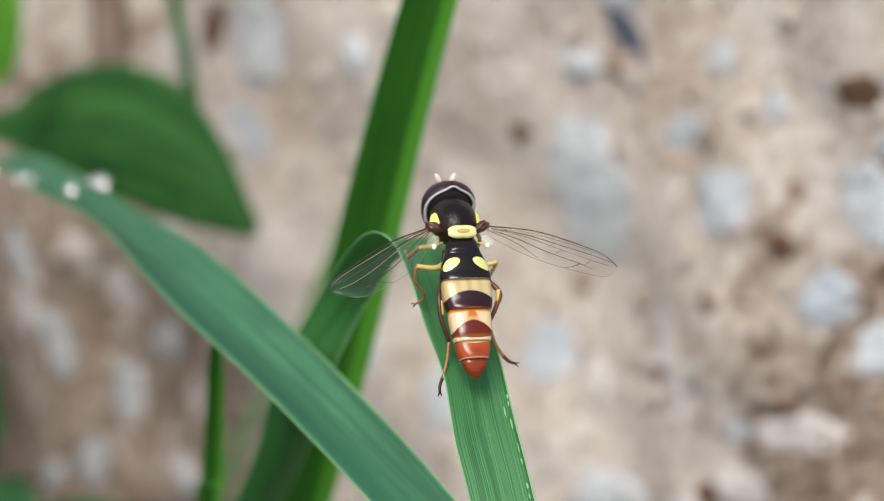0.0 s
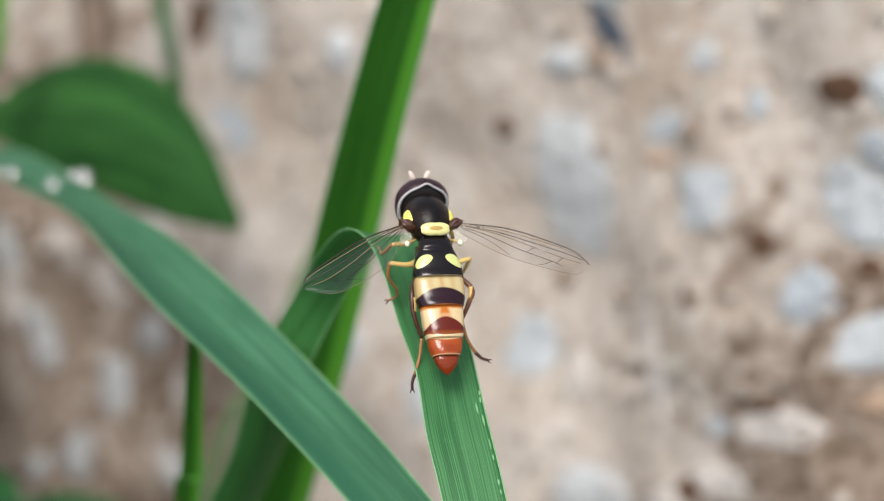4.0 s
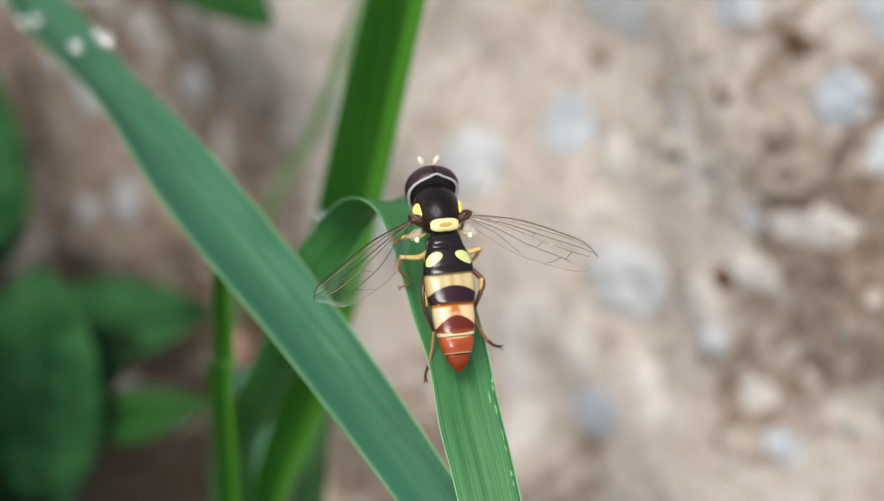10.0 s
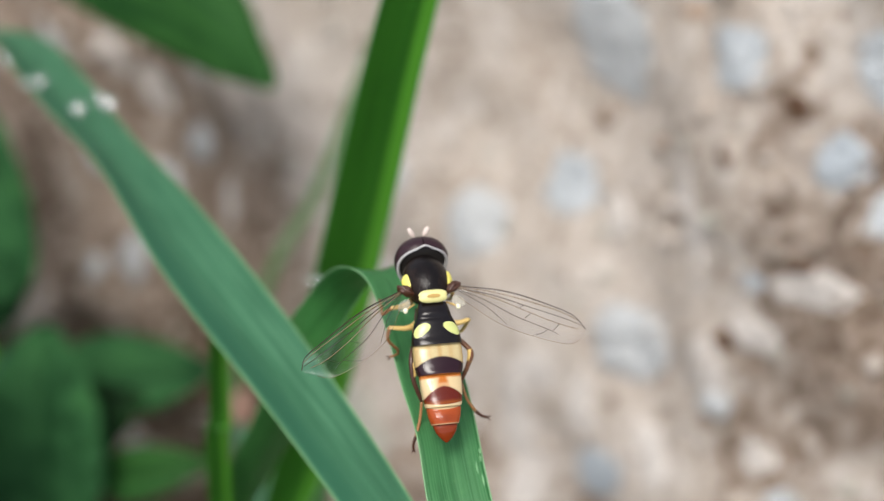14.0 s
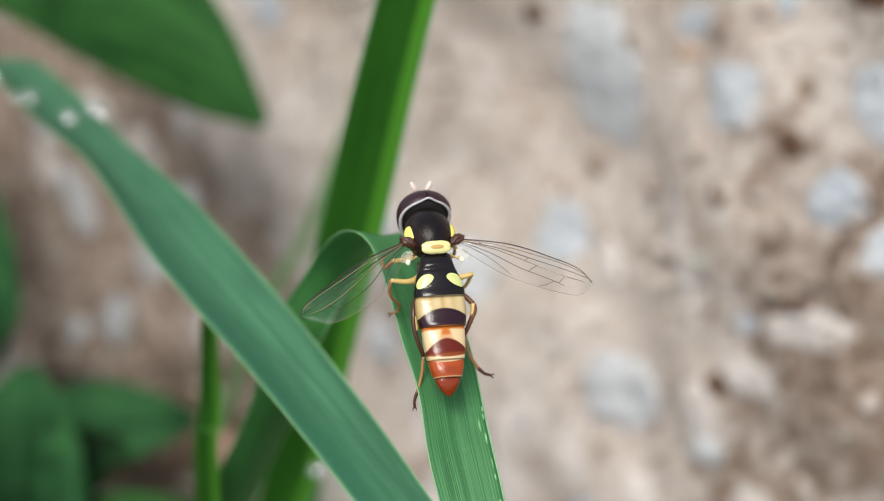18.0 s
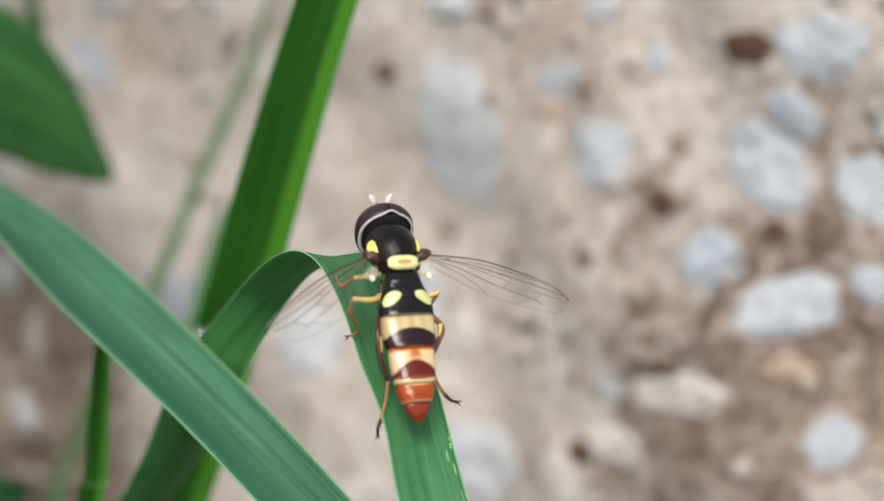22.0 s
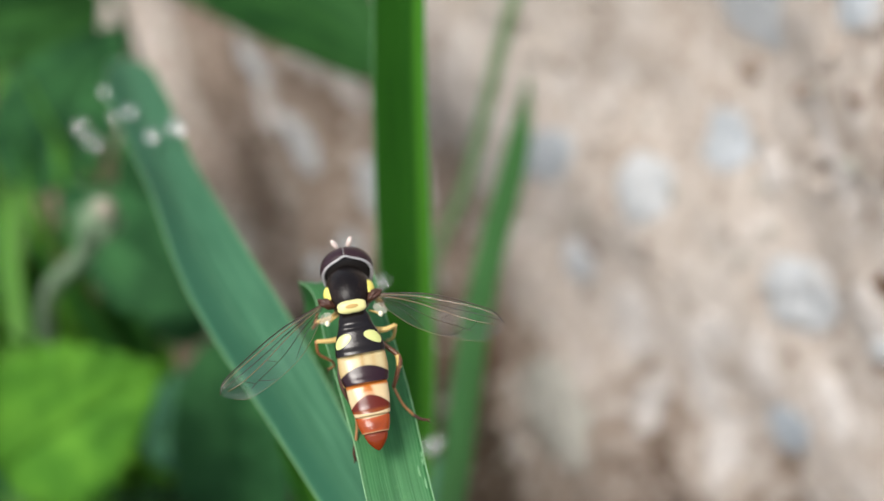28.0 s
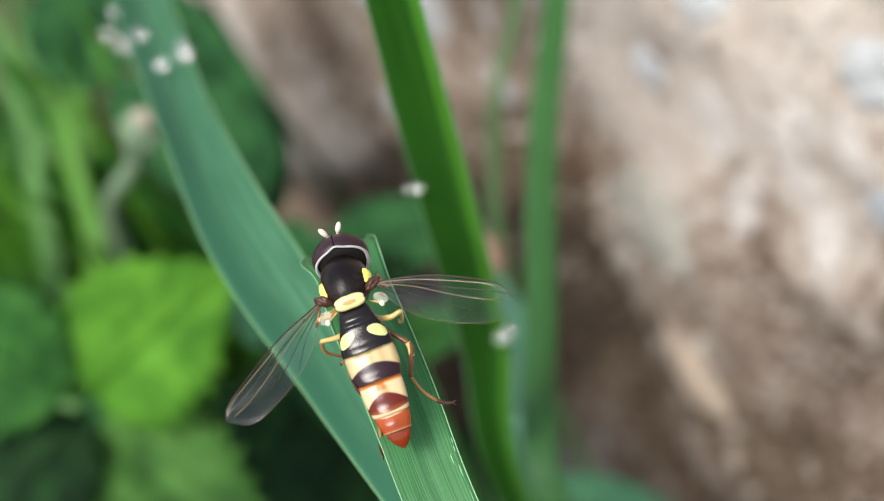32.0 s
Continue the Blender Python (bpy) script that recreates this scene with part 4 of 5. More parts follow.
    leg([[(-0.3, -0.9, -2.0), (-1.0, -1.28, -1.6), (-1.95, -1.2, -1.5)], [(-1.95, -1.2, -1.5), (-1.95, -1.75, -2.0), (-1.4, -2.2, -2.7)], [(-1.4, -2.2, -2.7), (-1.35, -2.4, -3.2), (-1.65, -2.5, -3.6)]], fine, (LEG_YELLOW, AMBER, AMBER), "slender yellow middle leg")
    leg([[(-0.4, 0.2, -2.3), (-1.0, -0.2, -1.8), (-1.75, -0.3, -1.6)], [(-1.75, -0.3, -1.6), (-2.0, -0.5, -2.4), (-1.9, -0.3, -3.2)], [(-1.9, -0.3, -3.2), (-1.8, 0.0, -3.8), (-1.7, 0.3, -4.4)]], fine, (LEG_YELLOW, AMBER, AMBER), "slender yellow front leg")
    leg([[(0.3, -0.9, -2.0), (1.2, -1.25, -1.4), (1.85, -1.15, -1.3)], [(1.85, -1.15, -1.3), (1.7, -1.6, -2.4), (1.45, -1.7, -3.6)], [(1.45, -1.7, -3.6), (1.4, -1.6, -4.4), (1.3, -1.7, -4.9)]], fine, (LEG_YELLOW, LEG_YELLOW, AMBER), "slender yellow middle leg")
    leg([[(0.5, 1.1, -2.4), (1.0, 0.6, -1.8), (1.4, 0.2, -2.2)], [(1.4, 0.2, -2.2), (1.5, 0.0, -3.4), (1.3, 0.3, -4.6)], [(1.3, 0.3, -4.6), (1.2, 0.5, -5.3), (1.1, 0.7, -5.7)]], fine, (LEG_YELLOW, AMBER, AMBER), "slender yellow front leg")
    thin = ((0.10, 0.13, 0.10), (0.075, 0.07, 0.08), (0.09, 0.075, 0.07))
    leg([[(-0.45, -0.4, -1.9), (-0.72, -1.7, -1.7), (-1.10, -2.7, -1.15), (-1.10, -3.7, -1.2), (-0.72, -4.75, -1.6)], [(-0.72, -4.75, -1.6), (-0.85, -5.6, -1.8), (-1.08, -6.35, -2.0)], [(-1.08, -6.35, -2.0), (-1.2, -6.7, -2.15), (-1.19, -6.98, -2.3)]], thin, (BROWN, AMBER, BROWN), "long brown and amber hind leg")
    leg([[(0.45, -0.6, -1.9), (1.05, -1.8, -1.25), (1.72, -2.65, -1.05), (1.55, -3.3, -1.2), (1.22, -4.0, -1.5)], [(1.22, -4.0, -1.5), (1.50, -4.85, -1.8), (1.9, -5.45, -2.05)], [(1.9, -5.45, -2.05), (2.2, -5.70, -2.15), (2.5, -5.8, -2.2)]], thin, (RUSTY_LEG, AMBER, BROWN), "long amber-brown hind leg")
    for pts in ([(1.67, -2.55, -1.05), (1.70, -2.75, -1.07), (1.64, -3.15, -1.17)], [(-1.06, -2.95, -1.12), (-1.08, -3.6, -1.2)]):
        bm = bmesh.new()
        tube(bm, [mm(*q) for q in pts], mm(0.135, 0.135), 10)
        part("leg_band", bm, LEG_YELLOW, fly, "yellow ring on a hind leg")
    return fly


build_fly()


# ---- stones set in the rock: across, up, width, height (mm), kind of stone, turn in degrees ----
STONE_ROWS = [
    (-62.8, -4.0, 11.5, 10.5, 4, 44), (-43.6, 2.4, 4.6, 4.6, 4, 24), (-60.0, -14.6, 8.0, 4.4, 1, 10), (-12.9, 17.9, 3.0, 7.6, 2, 52), (-14.6, 21.4, 3.9, 3.3, 0, 23), (-17.4, 13.1, 4.9, 2.9, 4, 24), (-0.7, 21.2, 4.0, 2.9, 4, 25), (7.5, 20.3, 2.2, 3.1, 1, 25),
    (-2.1, 13.5, 6.2, 2.8, 0, 30), (6.1, 10.7, 8.2, 5.4, 0, 20), (-12.4, 2.0, 11.8, 12.8, 4, 30), (19.8, 7.9, 5.6, 5.0, 1, 32), (5.9, -7.3, 3.0, 13.0, 5, 33), (-11.2, -15.6, 7.4, 6.2, 0, 30), (-3.6, -14.2, 3.8, 4.8, 5, 31), (15.5, -7.9, 4.2, 1.9, 1, 31), (21.9, -4.2, 11.0, 3.2, 5, 34),
    (22.6, 29.1, 8.0, 4.8, 0, 40), (20.8, 17.3, 6.4, 8.0, 0, 66), (22.0, 22.6, 3.6, 4.2, 1, 62), (28.9, 19.5, 4.6, 5.6, 0, 26), (27.8, 8.0, 7.9, 4.6, 0, 44), (32.7, 12.6, 3.0, 3.2, 1, 28), (35.4, -1.2, 4.8, 4.4, 0, 45), (17.7, -12.7, 7.0, 3.4, 5, 20), (29.5, 25.0, 3.0, 3.0, 4, 20),
    (13.7, -19.7, 4.2, 6.0, 5, 30), (15.6, -22.9, 4.6, 2.6, 4, 37), (3.6, -24.5, 8.6, 7.4, 4, 39), (10.9, -33.5, 4.0, 7.5, 5, 46), (26.5, -27.2, 3.9, 3.4, 0, 34), (22.0, -24.6, 3.8, 3.2, 5, 33), (5.4, -40.1, 7.0, 5.4, 1, 41), (0.9, -34.1, 2.8, 7.8, 5, 14), (-5.1, -33.9, 3.9, 4.1, 5, 32),
    (-19.9, -25.5, 7.0, 7.0, 4, 28), (-5.4, -43.0, 3.7, 7.4, 5, 17), (-35.7, -30.1, 9.5, 5.4, 0, 32), (-25.5, -59.2, 17.5, 13.0, 8, 30), (-18.3, -41.1, 5.4, 7.8, 5, 10), (-7.1, -39.2, 3.8, 10.0, 5, 6), (-95.0, -55.3, 4.5, 9.6, 5, 27),
    (-19.9, -78.1, 7.4, 13.0, 3, 60), (-12.3, -47.9, 4.1, 7.3, 5, 0), (-2.5, -47.9, 3.7, 10.0, 5, 7), (-27.3, -38.8, 5.0, 4.6, 4, 33), (-67.5, -31.5, 6.0, 6.5, 5, 20), 
    (-86.8, -44.8, 3.3, 6.8, 5, 46), (-88.2, -58.5, 3.9, 9.0, 4, 43), (-80.0, -46.1, 5.8, 6.5, 5, 49), (-69.4, -47.6, 5.3, 4.6, 4, 45), (-73.5, -57.0, 5.3, 7.6, 4, 65), (-60.6, -50.2, 3.2, 5.9, 5, 42), (-74.2, -67.6, 5.3, 5.6, 4, 57), (-57.2, -58.9, 3.6, 5.5, 4, 47), (-79.4, -72.4, 3.3, 3.2, 4, 30), (-97.0, -50.0, 4.3, 8.6, 4, 45),
    (-1.9, 10.2, 4.0, 1.5, 7, 27), (16.5, 26.1, 5.6, 2.8, 6, 27), (-22.5, 3.4, 2.6, 2.2, 6, 25), (13.8, 10.0, 3.0, 2.5, 6, 30), (14.9, -15.2, 2.8, 2.4, 6, 31), (-44.6, -65.3, 7.0, 5.4, 6, 39), (-26.1, -37.0, 4.0, 2.0, 6, 29), (20.0, -3.0, 4.0, 1.6, 6, 31), (24.0, 13.0, 2.4, 2.0, 6, 11), (9.0, 2.0, 2.2, 2.6, 6, 50), (30.0, 3.0, 4.0, 1.6, 7, 20), (-82.0, -108.0, 8.0, 6.0, 3, 10), (-76.0, -104.0, 7.0, 6.0, 5, 40), (-70.5, -36.0, 5.0, 5.5, 5, 20), (-73.2, -7.4, 5.0, 6.0, 6, 0), (-78.0, -22.0, 6.0, 7.0, 3, 10)]


def build_stone(u, v, w, h, kind, turn, seed):
    bm = bmesh.new()
    a = radians(turn)
    ax = (ROCK_U * math.cos(a) + ROCK_V * math.sin(a), ROCK_V * math.cos(a) - ROCK_U * math.sin(a), ROCK_N)
    deep = 0.35 if kind in (6, 7) else 1.1 if kind in (4, 8) else 0.25 + 0.04 * min(w, h)
    dice = random.Random(300 + seed)
    turn0 = dice.uniform(0, 6.28)
    chips = [(turn0 + k * 2 * math.pi / 6 + dice.uniform(-0.35, 0.35), dice.uniform(0.74, 0.98)) for k in range(6)]

    def shape(d):
        flat = math.hypot(d.x, d.y)
        if flat < 1e-6:
            return 1.0
        way = math.atan2(d.y, d.x)
        edge = min(r / max(math.cos(way - t), 0.2) for t, r in chips)
        k = 1.0 + (min(edge, 1.22) - 1.0) * flat
        return k + 0.09 * noise.noise(d * 2.6 + Vector((seed * 3.7, 0, 0))) + 0.05 * noise.noise(d * 7 + Vector((0, seed * 2.3, 0)))

    c = rock_place(u, v, -0.2 * deep)
    blob(bm, c, ax, (0.59 * w * MM, 0.59 * h * MM, deep * MM), 36, 24, shape)
    layer = bm.verts.layers.float.new("rim")
    for p in bm.verts:
        d = p.co - c
        p[layer] = 0.7 * math.hypot(d.dot(ax[0]) / (0.59 * w * MM), d.dot(ax[1]) / (0.59 * h * MM))
        p.co = rock_place(u + d.dot(ROCK_U) / MM, v + d.dot(ROCK_V) / MM, d.dot(ROCK_N) / MM - 0.1 * deep)
    part("pit" if kind == 6 else "stone", bm, STONES[kind], rock, STONE_KINDS[kind][1])


for k, row in enumerate(STONE_ROWS):
    build_stone(*row, k)


def build_pebbles():
    """The countless small grains on the face, one mesh."""
    rng = random.Random(5)
    bm = bmesh.new()
    for _ in range(2600):
        u, v = rng.uniform(-130, 60), rng.uniform(-110, 60)
        r = rng.uniform(0.3, 1.3) * (1 if rng.random() < 0.85 else 1.8)
        c = rock_place(u, v, 0.1 * r)
        mat = rng.choice((1, 1, 2, 2, 2, 4, 4, 3))
        tilt = Vector((rng.gauss(0, 1), rng.gauss(0, 1), rng.gauss(0, 1))).normalized()
        vs = bmesh.ops.create_icosphere(bm, subdivisions=1, radius=r * MM * 0.6)["verts"]
        q = Vector((0, 0, 1)).rotation_difference(tilt).to_matrix()
        sx, sy, sz = rng.uniform(0.7, 1.5), rng.uniform(0.7, 1.3), rng.uniform(0.5, 0.9)
        for w in vs:
            p = w.co
            w.co = c + q @ Vector((p.x * sx, p.y * sy, p.z * sz))
        for f in {f for w in vs for f in w.link_faces}:
            f.material_index = mat
    ob = part("grit", bm, [STONES[5], ROCK, ROCK, STONES[8], CLAY], rock, "loose earthy grit and grains")
    tagged(ob, kind="stuff")


build_pebbles()


# ---- weeds ----
def leaf_mesh(bm, base, tip, width, face, teeth=9, sag=0.10, fold=0.14, n=30, m=12, round_tip=False):
    """A broad leaf from base to tip (mm), width across, its upper side towards face."""
    b, t = Vector(base), Vector(tip)
    along = t - b
    length = along.length
    d = along.normalized()
    up = (Vector(face) - d * Vector(face).dot(d)).normalized()
    side = d.cross(up)
    uv = bm.loops.layers.uv.verify()
    rows = []
    for k in range(n + 1):
        s = k / n
        w = (math.sin(math.pi * min(1, s ** 0.72)) ** 0.75) if not round_tip else math.sin(math.pi * (0.04 + 0.96 * s)) ** 0.55
        w = max(w, 0.02) * width / 2
        tooth = 1 + (0.34 * (2 * abs((s * teeth) % 1 - 0.5)) if teeth else 0)
        row = []
        for j in range(m + 1):
            x = 2 * j / m - 1
            ww = w * (tooth if abs(x) > 0.99 else 1)
            rib = 0.028 * width * math.cos(2 * math.pi * (s * 7 - abs(x) * 1.4))
            z = -sag * length * (2 * s - 0.8) ** 2 + fold * w * abs(x) + rib * (0.3 + abs(x)) - 0.02 * width * math.exp(-(x * 8) ** 2)
            row.append((b + along * s + side * (x * ww) + up * z, x, s * length))
        rows.append(row)
    for off in (0.07, -0.07):
        vs = [[bm.verts.new((p + up * off) * MM) for p, _, _ in row] for row in rows]
        for k in range(n):
            for j in range(m):
                f = bm.faces.new((vs[k][j], vs[k][j + 1], vs[k + 1][j + 1], vs[k + 1][j]))
                for loop, (q, i) in zip(f.loops, ((k, j), (k, j + 1), (k + 1, j + 1), (k + 1, j))):
                    loop[uv].uv = (rows[q][i][1], rows[q][i][2])
        if off > 0:
            first = vs
    for k in range(n):
        for j in (0, m):
            bm.faces.new((first[k][j], first[k + 1][j], vs[k + 1][j], vs[k][j]))
    return rows


def weed(x, y, label, stems, leaves):
    """stems: (points, radius, material); leaves: (base, tip, width, face, material, teeth, label)."""
    ob = new("weed")
    ob.empty_display_size = 0.01
    ob.location = mm(x, y, 0)
    tagged(ob, label, "plant")
    for pts, r, mat in stems:
        bm = bmesh.new()
        tube(bm, [p * MM for p in on_plant(ob, pts)], [r * MM, 0.7 * r * MM], 8)
        part("stem", bm, mat, ob)
    for base, tip, width, face, mat, teeth, words, *more in leaves:
        bm = bmesh.new()
        b, t = on_plant(ob, (base, tip))
        leaf_mesh(bm, b, t, width, face, teeth, *more)
        lf = part("leaf", bm, mat, ob, words)
        rib = bmesh.new()
        up = Vector(face).normalized()
        tube(rib, [(b - up * 0.1) * MM, (b.lerp(t, 0.4) + up * 0.1) * MM, (b.lerp(t, 0.9) - up * 0.1) * MM], [0.25 * MM, 0.1 * MM], 6)
        part("midrib", rib, mat, lf)
    return ob


UPW = (-0.05, -0.6, 0.8)
weed(-60, 56, "weed with bright green serrated leaves",
     [([(-60, 56, -2), (-60, 55, 60), (-59.5, 52.5, 124)], 0.9, WEED_DARK)],
     [((-58.3, 51.5, 126.2), (-42.5, 58, 130.4), 13.5, (0.1, -0.6, 0.8), WEED_BRIGHT, 9, "bright green serrated leaf"), ((-60.3, 51.5, 126.6), (-72.0, 60.0, 136), 13.0, (-0.2, -0.5, 0.8), WEED_MID, 9, "mid-green serrated leaf"),
      ((-60.5, 50.5, 122), (-45.5, 36.0, 114.5), 13.5, (0.2, -0.3, 0.9), WEED_OLIVE, 10, "olive green serrated leaf"), ((-61.2, 52.2, 123.0), (-72.0, 40.4, 120.5), 13, (-0.2, -0.3, 0.9), WEED_SHADED, 9, ""),
      ((-60, 54, 95), (-44, 70, 98), 14, UPW, WEED_SHADED, 8, ""), ((-60, 54, 92), (-78, 66, 100), 14, UPW, WEED_DARK, 8, ""), ((-60, 55, 70), (-50, 38, 74), 15, (0, -0.3, 0.9), WEED_SHADED, 8, "")])
weed(-41, 60, "weed with dark green pointed leaves beside the rock",
     [([(-41, 62, -2), (-41, 60, 60), (-40.8, 57, 101)], 0.8, WEED_DARK)],
     [((-42.5, 58, 98.5), (-41.5, 69, 120), 12.5, (-0.1, -0.85, 0.5), WEED_DARK, 0, "dark green leaf with a pale midrib", 0.05, 0.10, 30, 12, True), ((-56, 73, 102.2), (-35.5, 77.5, 99), 12.5, (0.0, -0.6, 0.8), WEED_BLUE, 0, "dull bluish-green leaf"), ((-47, 68, 101), (-34, 69.5, 109.5), 10.5, (-0.1, -0.6, 0.75), WEED_SHADED, 0, "dark green leaf"), ((-44, 76, 104), (-27, 76, 106), 9, (0, -0.6, 0.75), WEED_DARK, 0, ""), ((-46, 82, 112), (-62, 92, 122), 12, (0, -0.6, 0.75), WEED_DARK, 0, ""), ((-38, 64, 103), (-26.2, 62, 108.6), 5.5, UPW, WEED_BROAD, 0, ""),
      ((-51.5, 84.2, 102.5), (-53.8, 103.1, 122.7), 11.0, (0.37, -0.59, 0.72), WEED_DARK, 0, "dark green leaf behind the broad blade", 0.0), ((-40, 58, 90), (-52, 46, 94), 11, UPW, WEED_SHADED, 0, ""), ((-41, 60, 80), (-60, 66, 86), 12, UPW, WEED_SHADED, 6, ""), ((-40, 58, 74), (-26, 46, 80), 12, UPW, WEED_DARK, 6, "")])
broad_weed = weed(-52, 128, "weed with a broad dark green leaf against the rock",
     [([(-64, 128, -2), (-66, 128, 70), (-60, 125, 127)], 0.8, WEED_DARK), ([(-31, 122, 165), (-29.4, 118.8, 146.4), (-26.7, 110.3, 135.2)], 1.0, WEED_DARK), ([(-39, 130, 160), (-37.5, 126.7, 141.9), (-36.6, 119.3, 131.0)], 2.6, BARK)],
     [((-68.6, 96.6, 118.4), (-55.5, 112.0, 126.2), 13, (0.39, -0.67, 0.64), WEED_DARK, 0, ""), ((-44.6, 101.3, 143.1), (-43.2, 108.6, 152.8), 3.2, (0.20, -0.81, 0.55), WEED_BRIGHT, 0, "bright green narrow leaf", 0.0), ((-62, 126, 120), (-86, 110, 132), 16, UPW, WEED_BROAD, 0, ""), ((-58, 118, 126), (-44.5, 113, 158), 7, (0.2, -0.8, 0.4), WEED_BRIGHT, 0, "bright green narrow leaf")])
# its broad leaf arches forward and droops at the tip
bm = bmesh.new()
ribbon(bm, on_plant(broad_weed, [(-60.0, 125.0, 126.0), (-48.6, 116.5, 130.1), (-44.2, 114.6, 134.2), (-39.2, 111.5, 138.4), (-33.7, 107.6, 141.6), (-28.0, 102.4, 143.0), (-24.2, 97.2, 142.7), (-21.4, 92.3, 141.1), (-19.3, 87.2, 139.4), (-18.3, 83.9, 138.4)]),
       on_plant(broad_weed, [(-60.0, 124.0, 125.0), (-47.8, 111.1, 129.6), (-43.4, 106.6, 130.3), (-38.5, 101.3, 131.5), (-33.1, 96.0, 132.8), (-28.0, 90.9, 134.4), (-24.6, 87.2, 136.0), (-21.3, 84.4, 137.4), (-18.9, 82.0, 138.8), (-18.2, 83.0, 138.2)]),
       lambda s: -0.10 - 0.10 * max(s - 0.6, 0), n=60, m=16, thick=0.2)
broad_leaf = part("leaf", bm, WEED_BROAD, broad_weed, "broad dark green drooping leaf")
bm = bmesh.new()
tube(bm, [p * MM for p in on_plant(broad_weed, [(-60.0, 124.5, 125.5), (-48.2, 113.4, 130.0), (-38.8, 105.6, 135.6), (-28.0, 95.8, 139.8), (-21.3, 87.6, 140.0)])], mm(0.5, 0.3, 0.15), 8)
part("midrib", bm, WEED_MID, broad_leaf)
weed(-30, 56, "low weed with a rounded bluish-green leaf",
     [([(-36, 58, -2), (-36, 57, 40), (-34.4, 55.3, 74)], 0.7, WEED_DARK)],
     [((-34.4, 55.1, 74.5), (-18.0, 54.2, 76.5), 12.5, (0.0, -0.5, 0.85), WEED_BLUE, 0, "rounded bluish-green leaf"), ((-36, 56, 60), (-50, 48, 66), 12, UPW, WEED_DARK, 0, "")])

# the pale bud on its stalk
bud = new("bud_stalk")
bud.location = mm(-74, 78, 0)
tagged(bud, "pale green flower bud on a downy stalk", "flower")
axis = Vector((15.1, -7.1, 22.5)).normalized()
sidew = axis.cross(Vector((0, 1, 0))).normalized()
frame_axes = (sidew, axis.cross(sidew), axis)
head_at = on_plant(bud, [(-45.5, 67.5, 140.5)])[0]
bm = bmesh.new()
tube(bm, [p * MM for p in on_plant(bud, [(-74, 78, -2), (-71, 78, 70), (-60.6, 74.6, 117.9)]) + [head_at - axis * 8, head_at - axis * 2]], mm(0.6, 0.7, 0.85, 0.9, 1.2), 10)
part("stalk", bm, STALK_PALE, bud, "pale downy stalk")
bm = bmesh.new()
blob(bm, head_at * MM, frame_axes, mm(1.75, 1.75, 3.0), 18, 12, lambda d: 1 + 0.06 * math.cos(9 * math.atan2(d.y, d.x)) - 0.12 * d.z)
head = part("bud", bm, STALK_PALE, bud, "pale green bud")
for k in range(6):
    a = k * math.pi / 3
    way = sidew * math.cos(a) + frame_axes[1] * math.sin(a)
    bm = bmesh.new()
    tube(bm, [(head_at + way * 1.5 - axis * 1.6) * MM, (head_at + way * 1.75 + axis * 0.4) * MM, (head_at + way * 1.15 + axis * 2.4) * MM], mm(0.25, 0.5, 0.12), 6)
    part("sepal", bm, STALK_PALE, head)
bm = bmesh.new()
blob(bm, (head_at + axis * 2.5) * MM, frame_axes, mm(1.0, 1.0, 0.9), 14, 8)
part("bud_tip", bm, BUD_PINK, head, "faded pink petal tips")

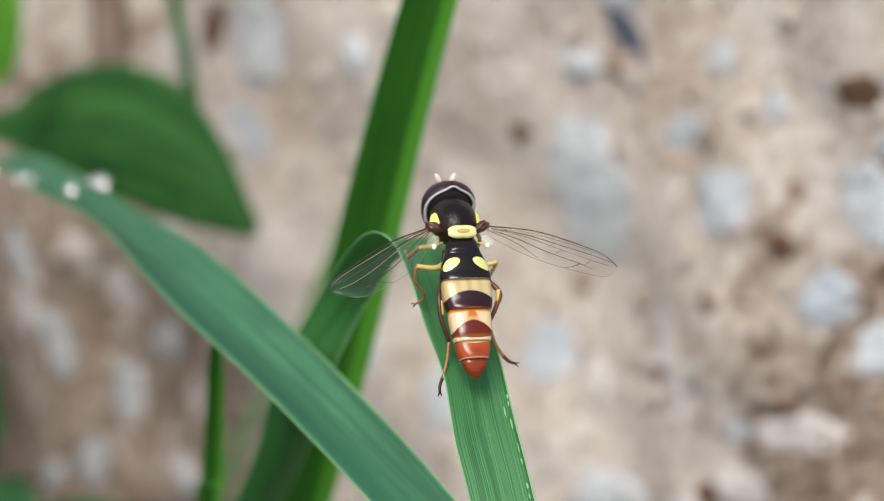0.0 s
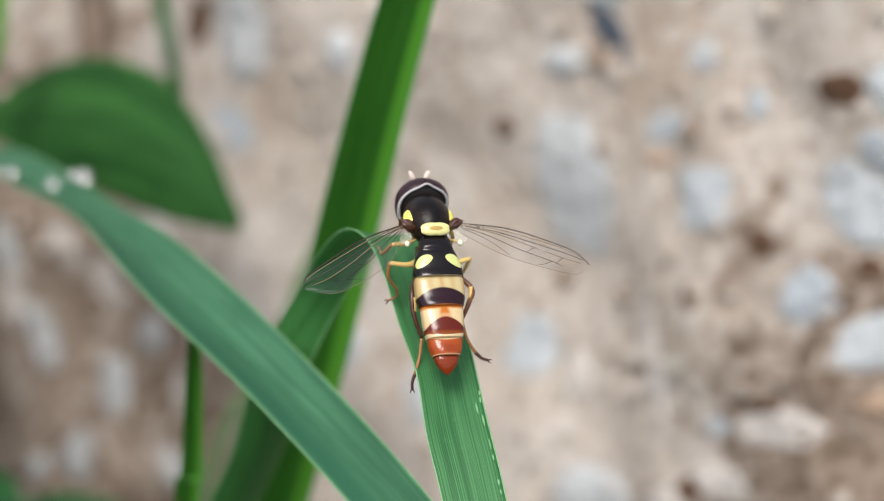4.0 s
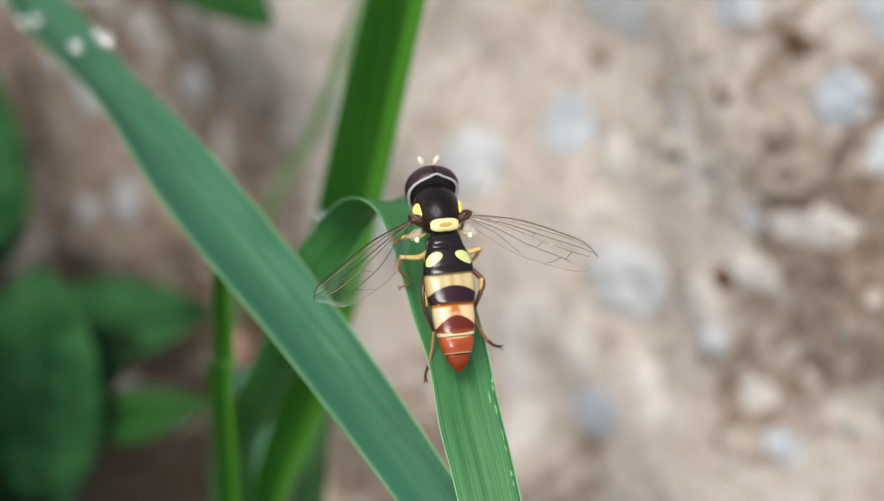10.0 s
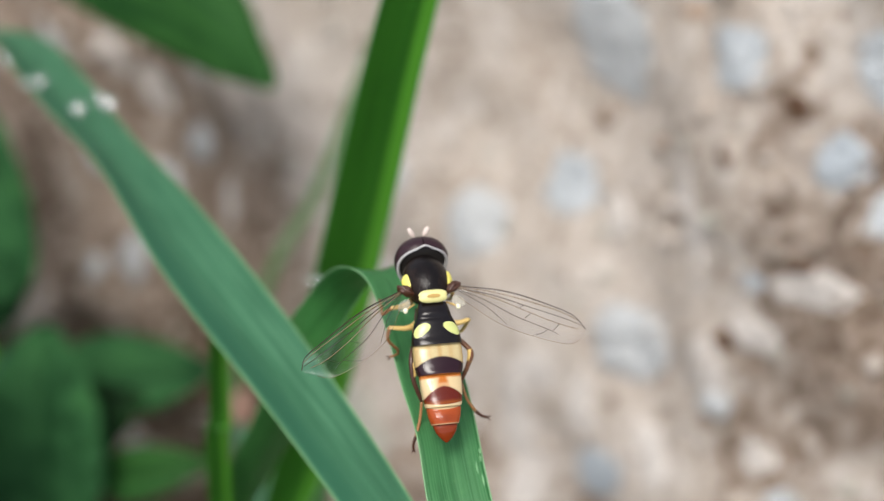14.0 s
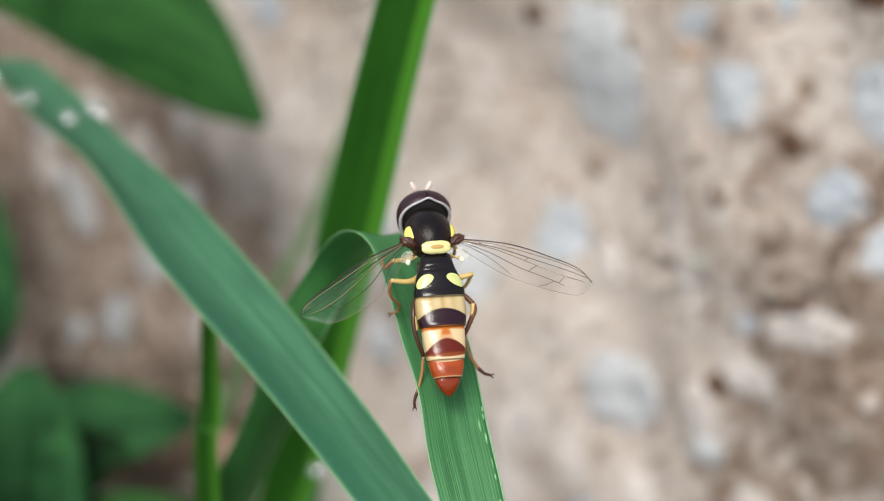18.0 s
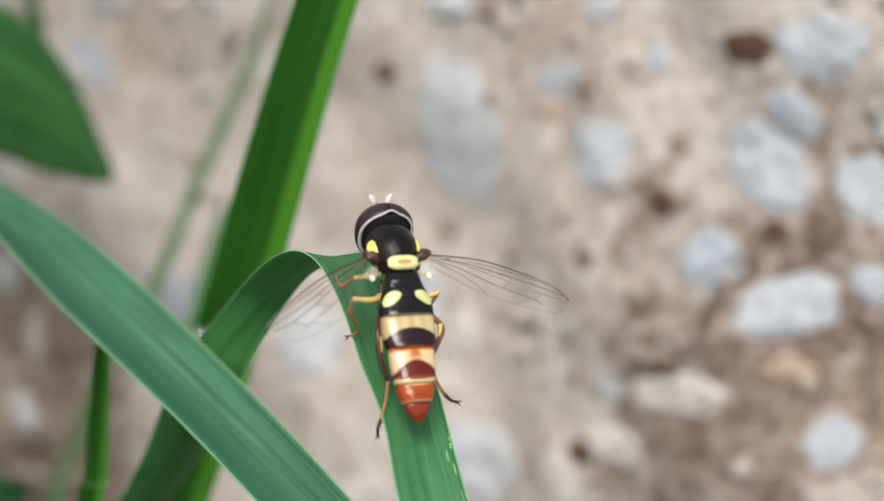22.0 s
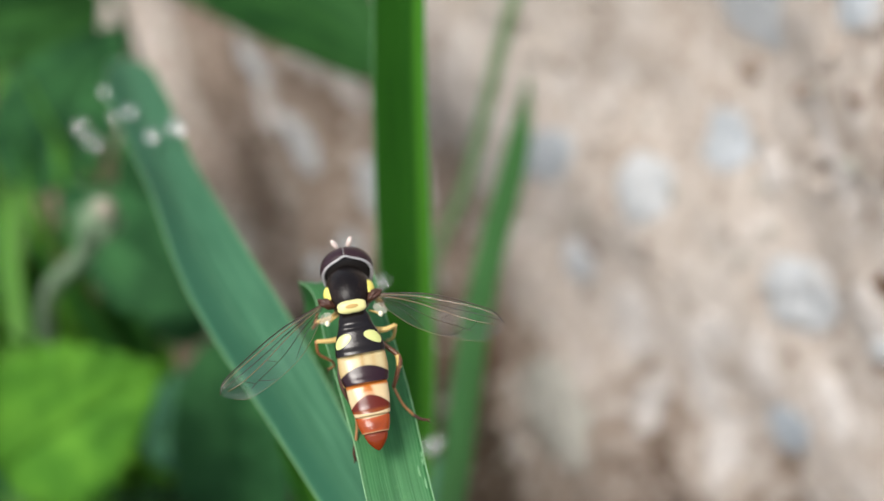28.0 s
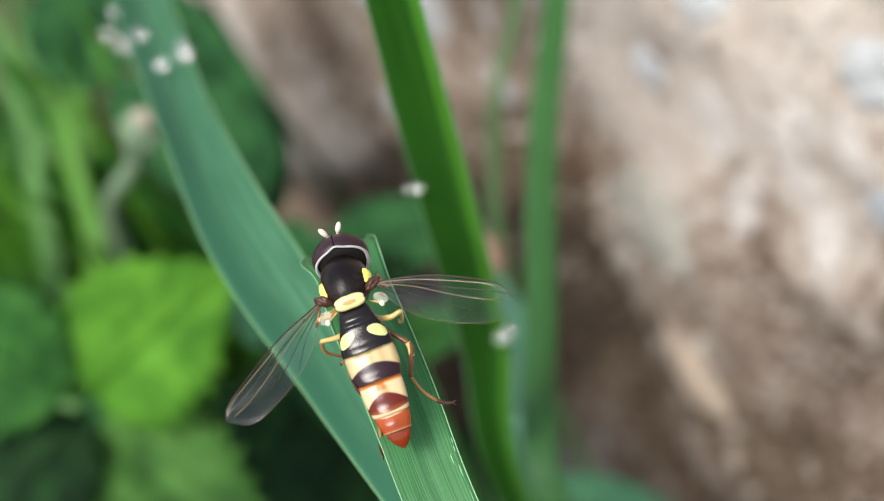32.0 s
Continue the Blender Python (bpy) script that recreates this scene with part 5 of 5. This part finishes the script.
# grass standing at the back
rng = random.Random(11)
TUFTS = [(-66, 80, 0), (-72, 84, 0), (-80, 78, 0), (-68, 88, 0), (-84, 86, 0), (-94, 82, 0), (-76, 92, 0), (-62, 86, 0), (-88, 92, 0), (-74, 76, 0), (-64, 92, 0), (-84, 110, 0), (-92, 114, 0), (-100, 106, 0), (-106, 96, 0), (-96, 100, 0)]
for x, y, mat in TUFTS:
    tuft = grass_plant(x, y, "tuft of light green grass behind the weeds")
    for _ in range(8):
        bx, by = x + rng.uniform(-4, 4), y + rng.uniform(-4, 4)
        hgt = rng.uniform(92, 134) if y < 95 else rng.uniform(88, 116)
        lx, ly = rng.uniform(-14, 12), rng.uniform(-22, 12)
        w = rng.uniform(3.0, 5.6)
        mid = (bx + 0.3 * lx, by + 0.3 * ly, 0.65 * hgt)
        top = (bx + lx, by + ly, hgt)
        side = Vector((1, rng.uniform(-1.4, 0.1), 0)).normalized() * w / 2
        ends = [(bx, by, -1), mid, top]
        blade(tuft, [Vector(p) - side for p in ends], [Vector(p) + side for p in ends], -0.1, (GRASS_LIGHT, GRASS_MID, DEEP_GREEN)[mat if rng.random() < 0.7 else 1], n=24, m=6, taper=(0.0, 0.5))
# arching blades among the weeds, leaning back
for k in range(40):
    bx, by = rng.uniform(-112, -74), rng.uniform(40, 78)
    if k % 4 == 0:
        tuft = grass_plant(bx, by, "tuft of arching pale green grass among the weeds")
    reach, w = rng.uniform(55, 88), rng.uniform(2.6, 5.0)
    knee = Vector((bx + rng.uniform(-3, 3), by + 8, rng.uniform(58, 84)))
    over = knee + Vector((rng.uniform(0.05, 0.25), 0.78, 0.58)) * reach * 0.5
    tip = knee + Vector((rng.uniform(0.0, 0.2), 0.80, 0.50)) * reach
    side = Vector((1, rng.uniform(-0.3, 0.1), 0)).normalized() * w / 2
    line = [Vector((bx, by, -1)), knee, over, tip]
    blade(tuft, [p - side for p in line], [p + side for p in line], -0.1, (GRASS_LIGHT, GRASS_PALE, GRASS_MID, GRASS_LIGHT)[k % 4], n=28, m=6, taper=(0.0, 0.5))
# seedlings and leafy weeds low down
for k in range(52):
    x, y = (rng.uniform(-95, -42), rng.uniform(20, 88)) if k < 26 else (rng.uniform(-108, -70), rng.uniform(62, 104))
    tuft = grass_plant(x, y, "low dark green weed seedling" if k < 26 else "leafy green weed among the grass", "weed", "plant")
    for _ in range(3):
        a, r, hgt = rng.uniform(0, 6.28), rng.uniform(8, 15), rng.uniform(12, 46) + (66 if k >= 26 else 0)
        bm = bmesh.new()
        leaf_mesh(bm, (0, 0, hgt * 0.5), (r * math.cos(a), r * math.sin(a), hgt), rng.uniform(6, 10), (0, -0.3, 1), 6, n=14, m=6)
        # Low seedlings mostly take the green with deep shade painted in.
        part("leaf", bm, rng.choice((WEED_SHADED, WEED_SHADED, WEED_DARK) if k < 26 else (WEED_MID, WEED_BRIGHT, WEED_BRIGHT)), tuft)
        bm = bmesh.new()
        tube(bm, [mm(0, 0, -1), mm(0, 0, hgt * 0.5)], mm(0.4, 0.3), 6, 2)
        part("stem", bm, WEED_DARK, tuft)


def motions():
    """Nothing in the place moves of itself."""


motions()
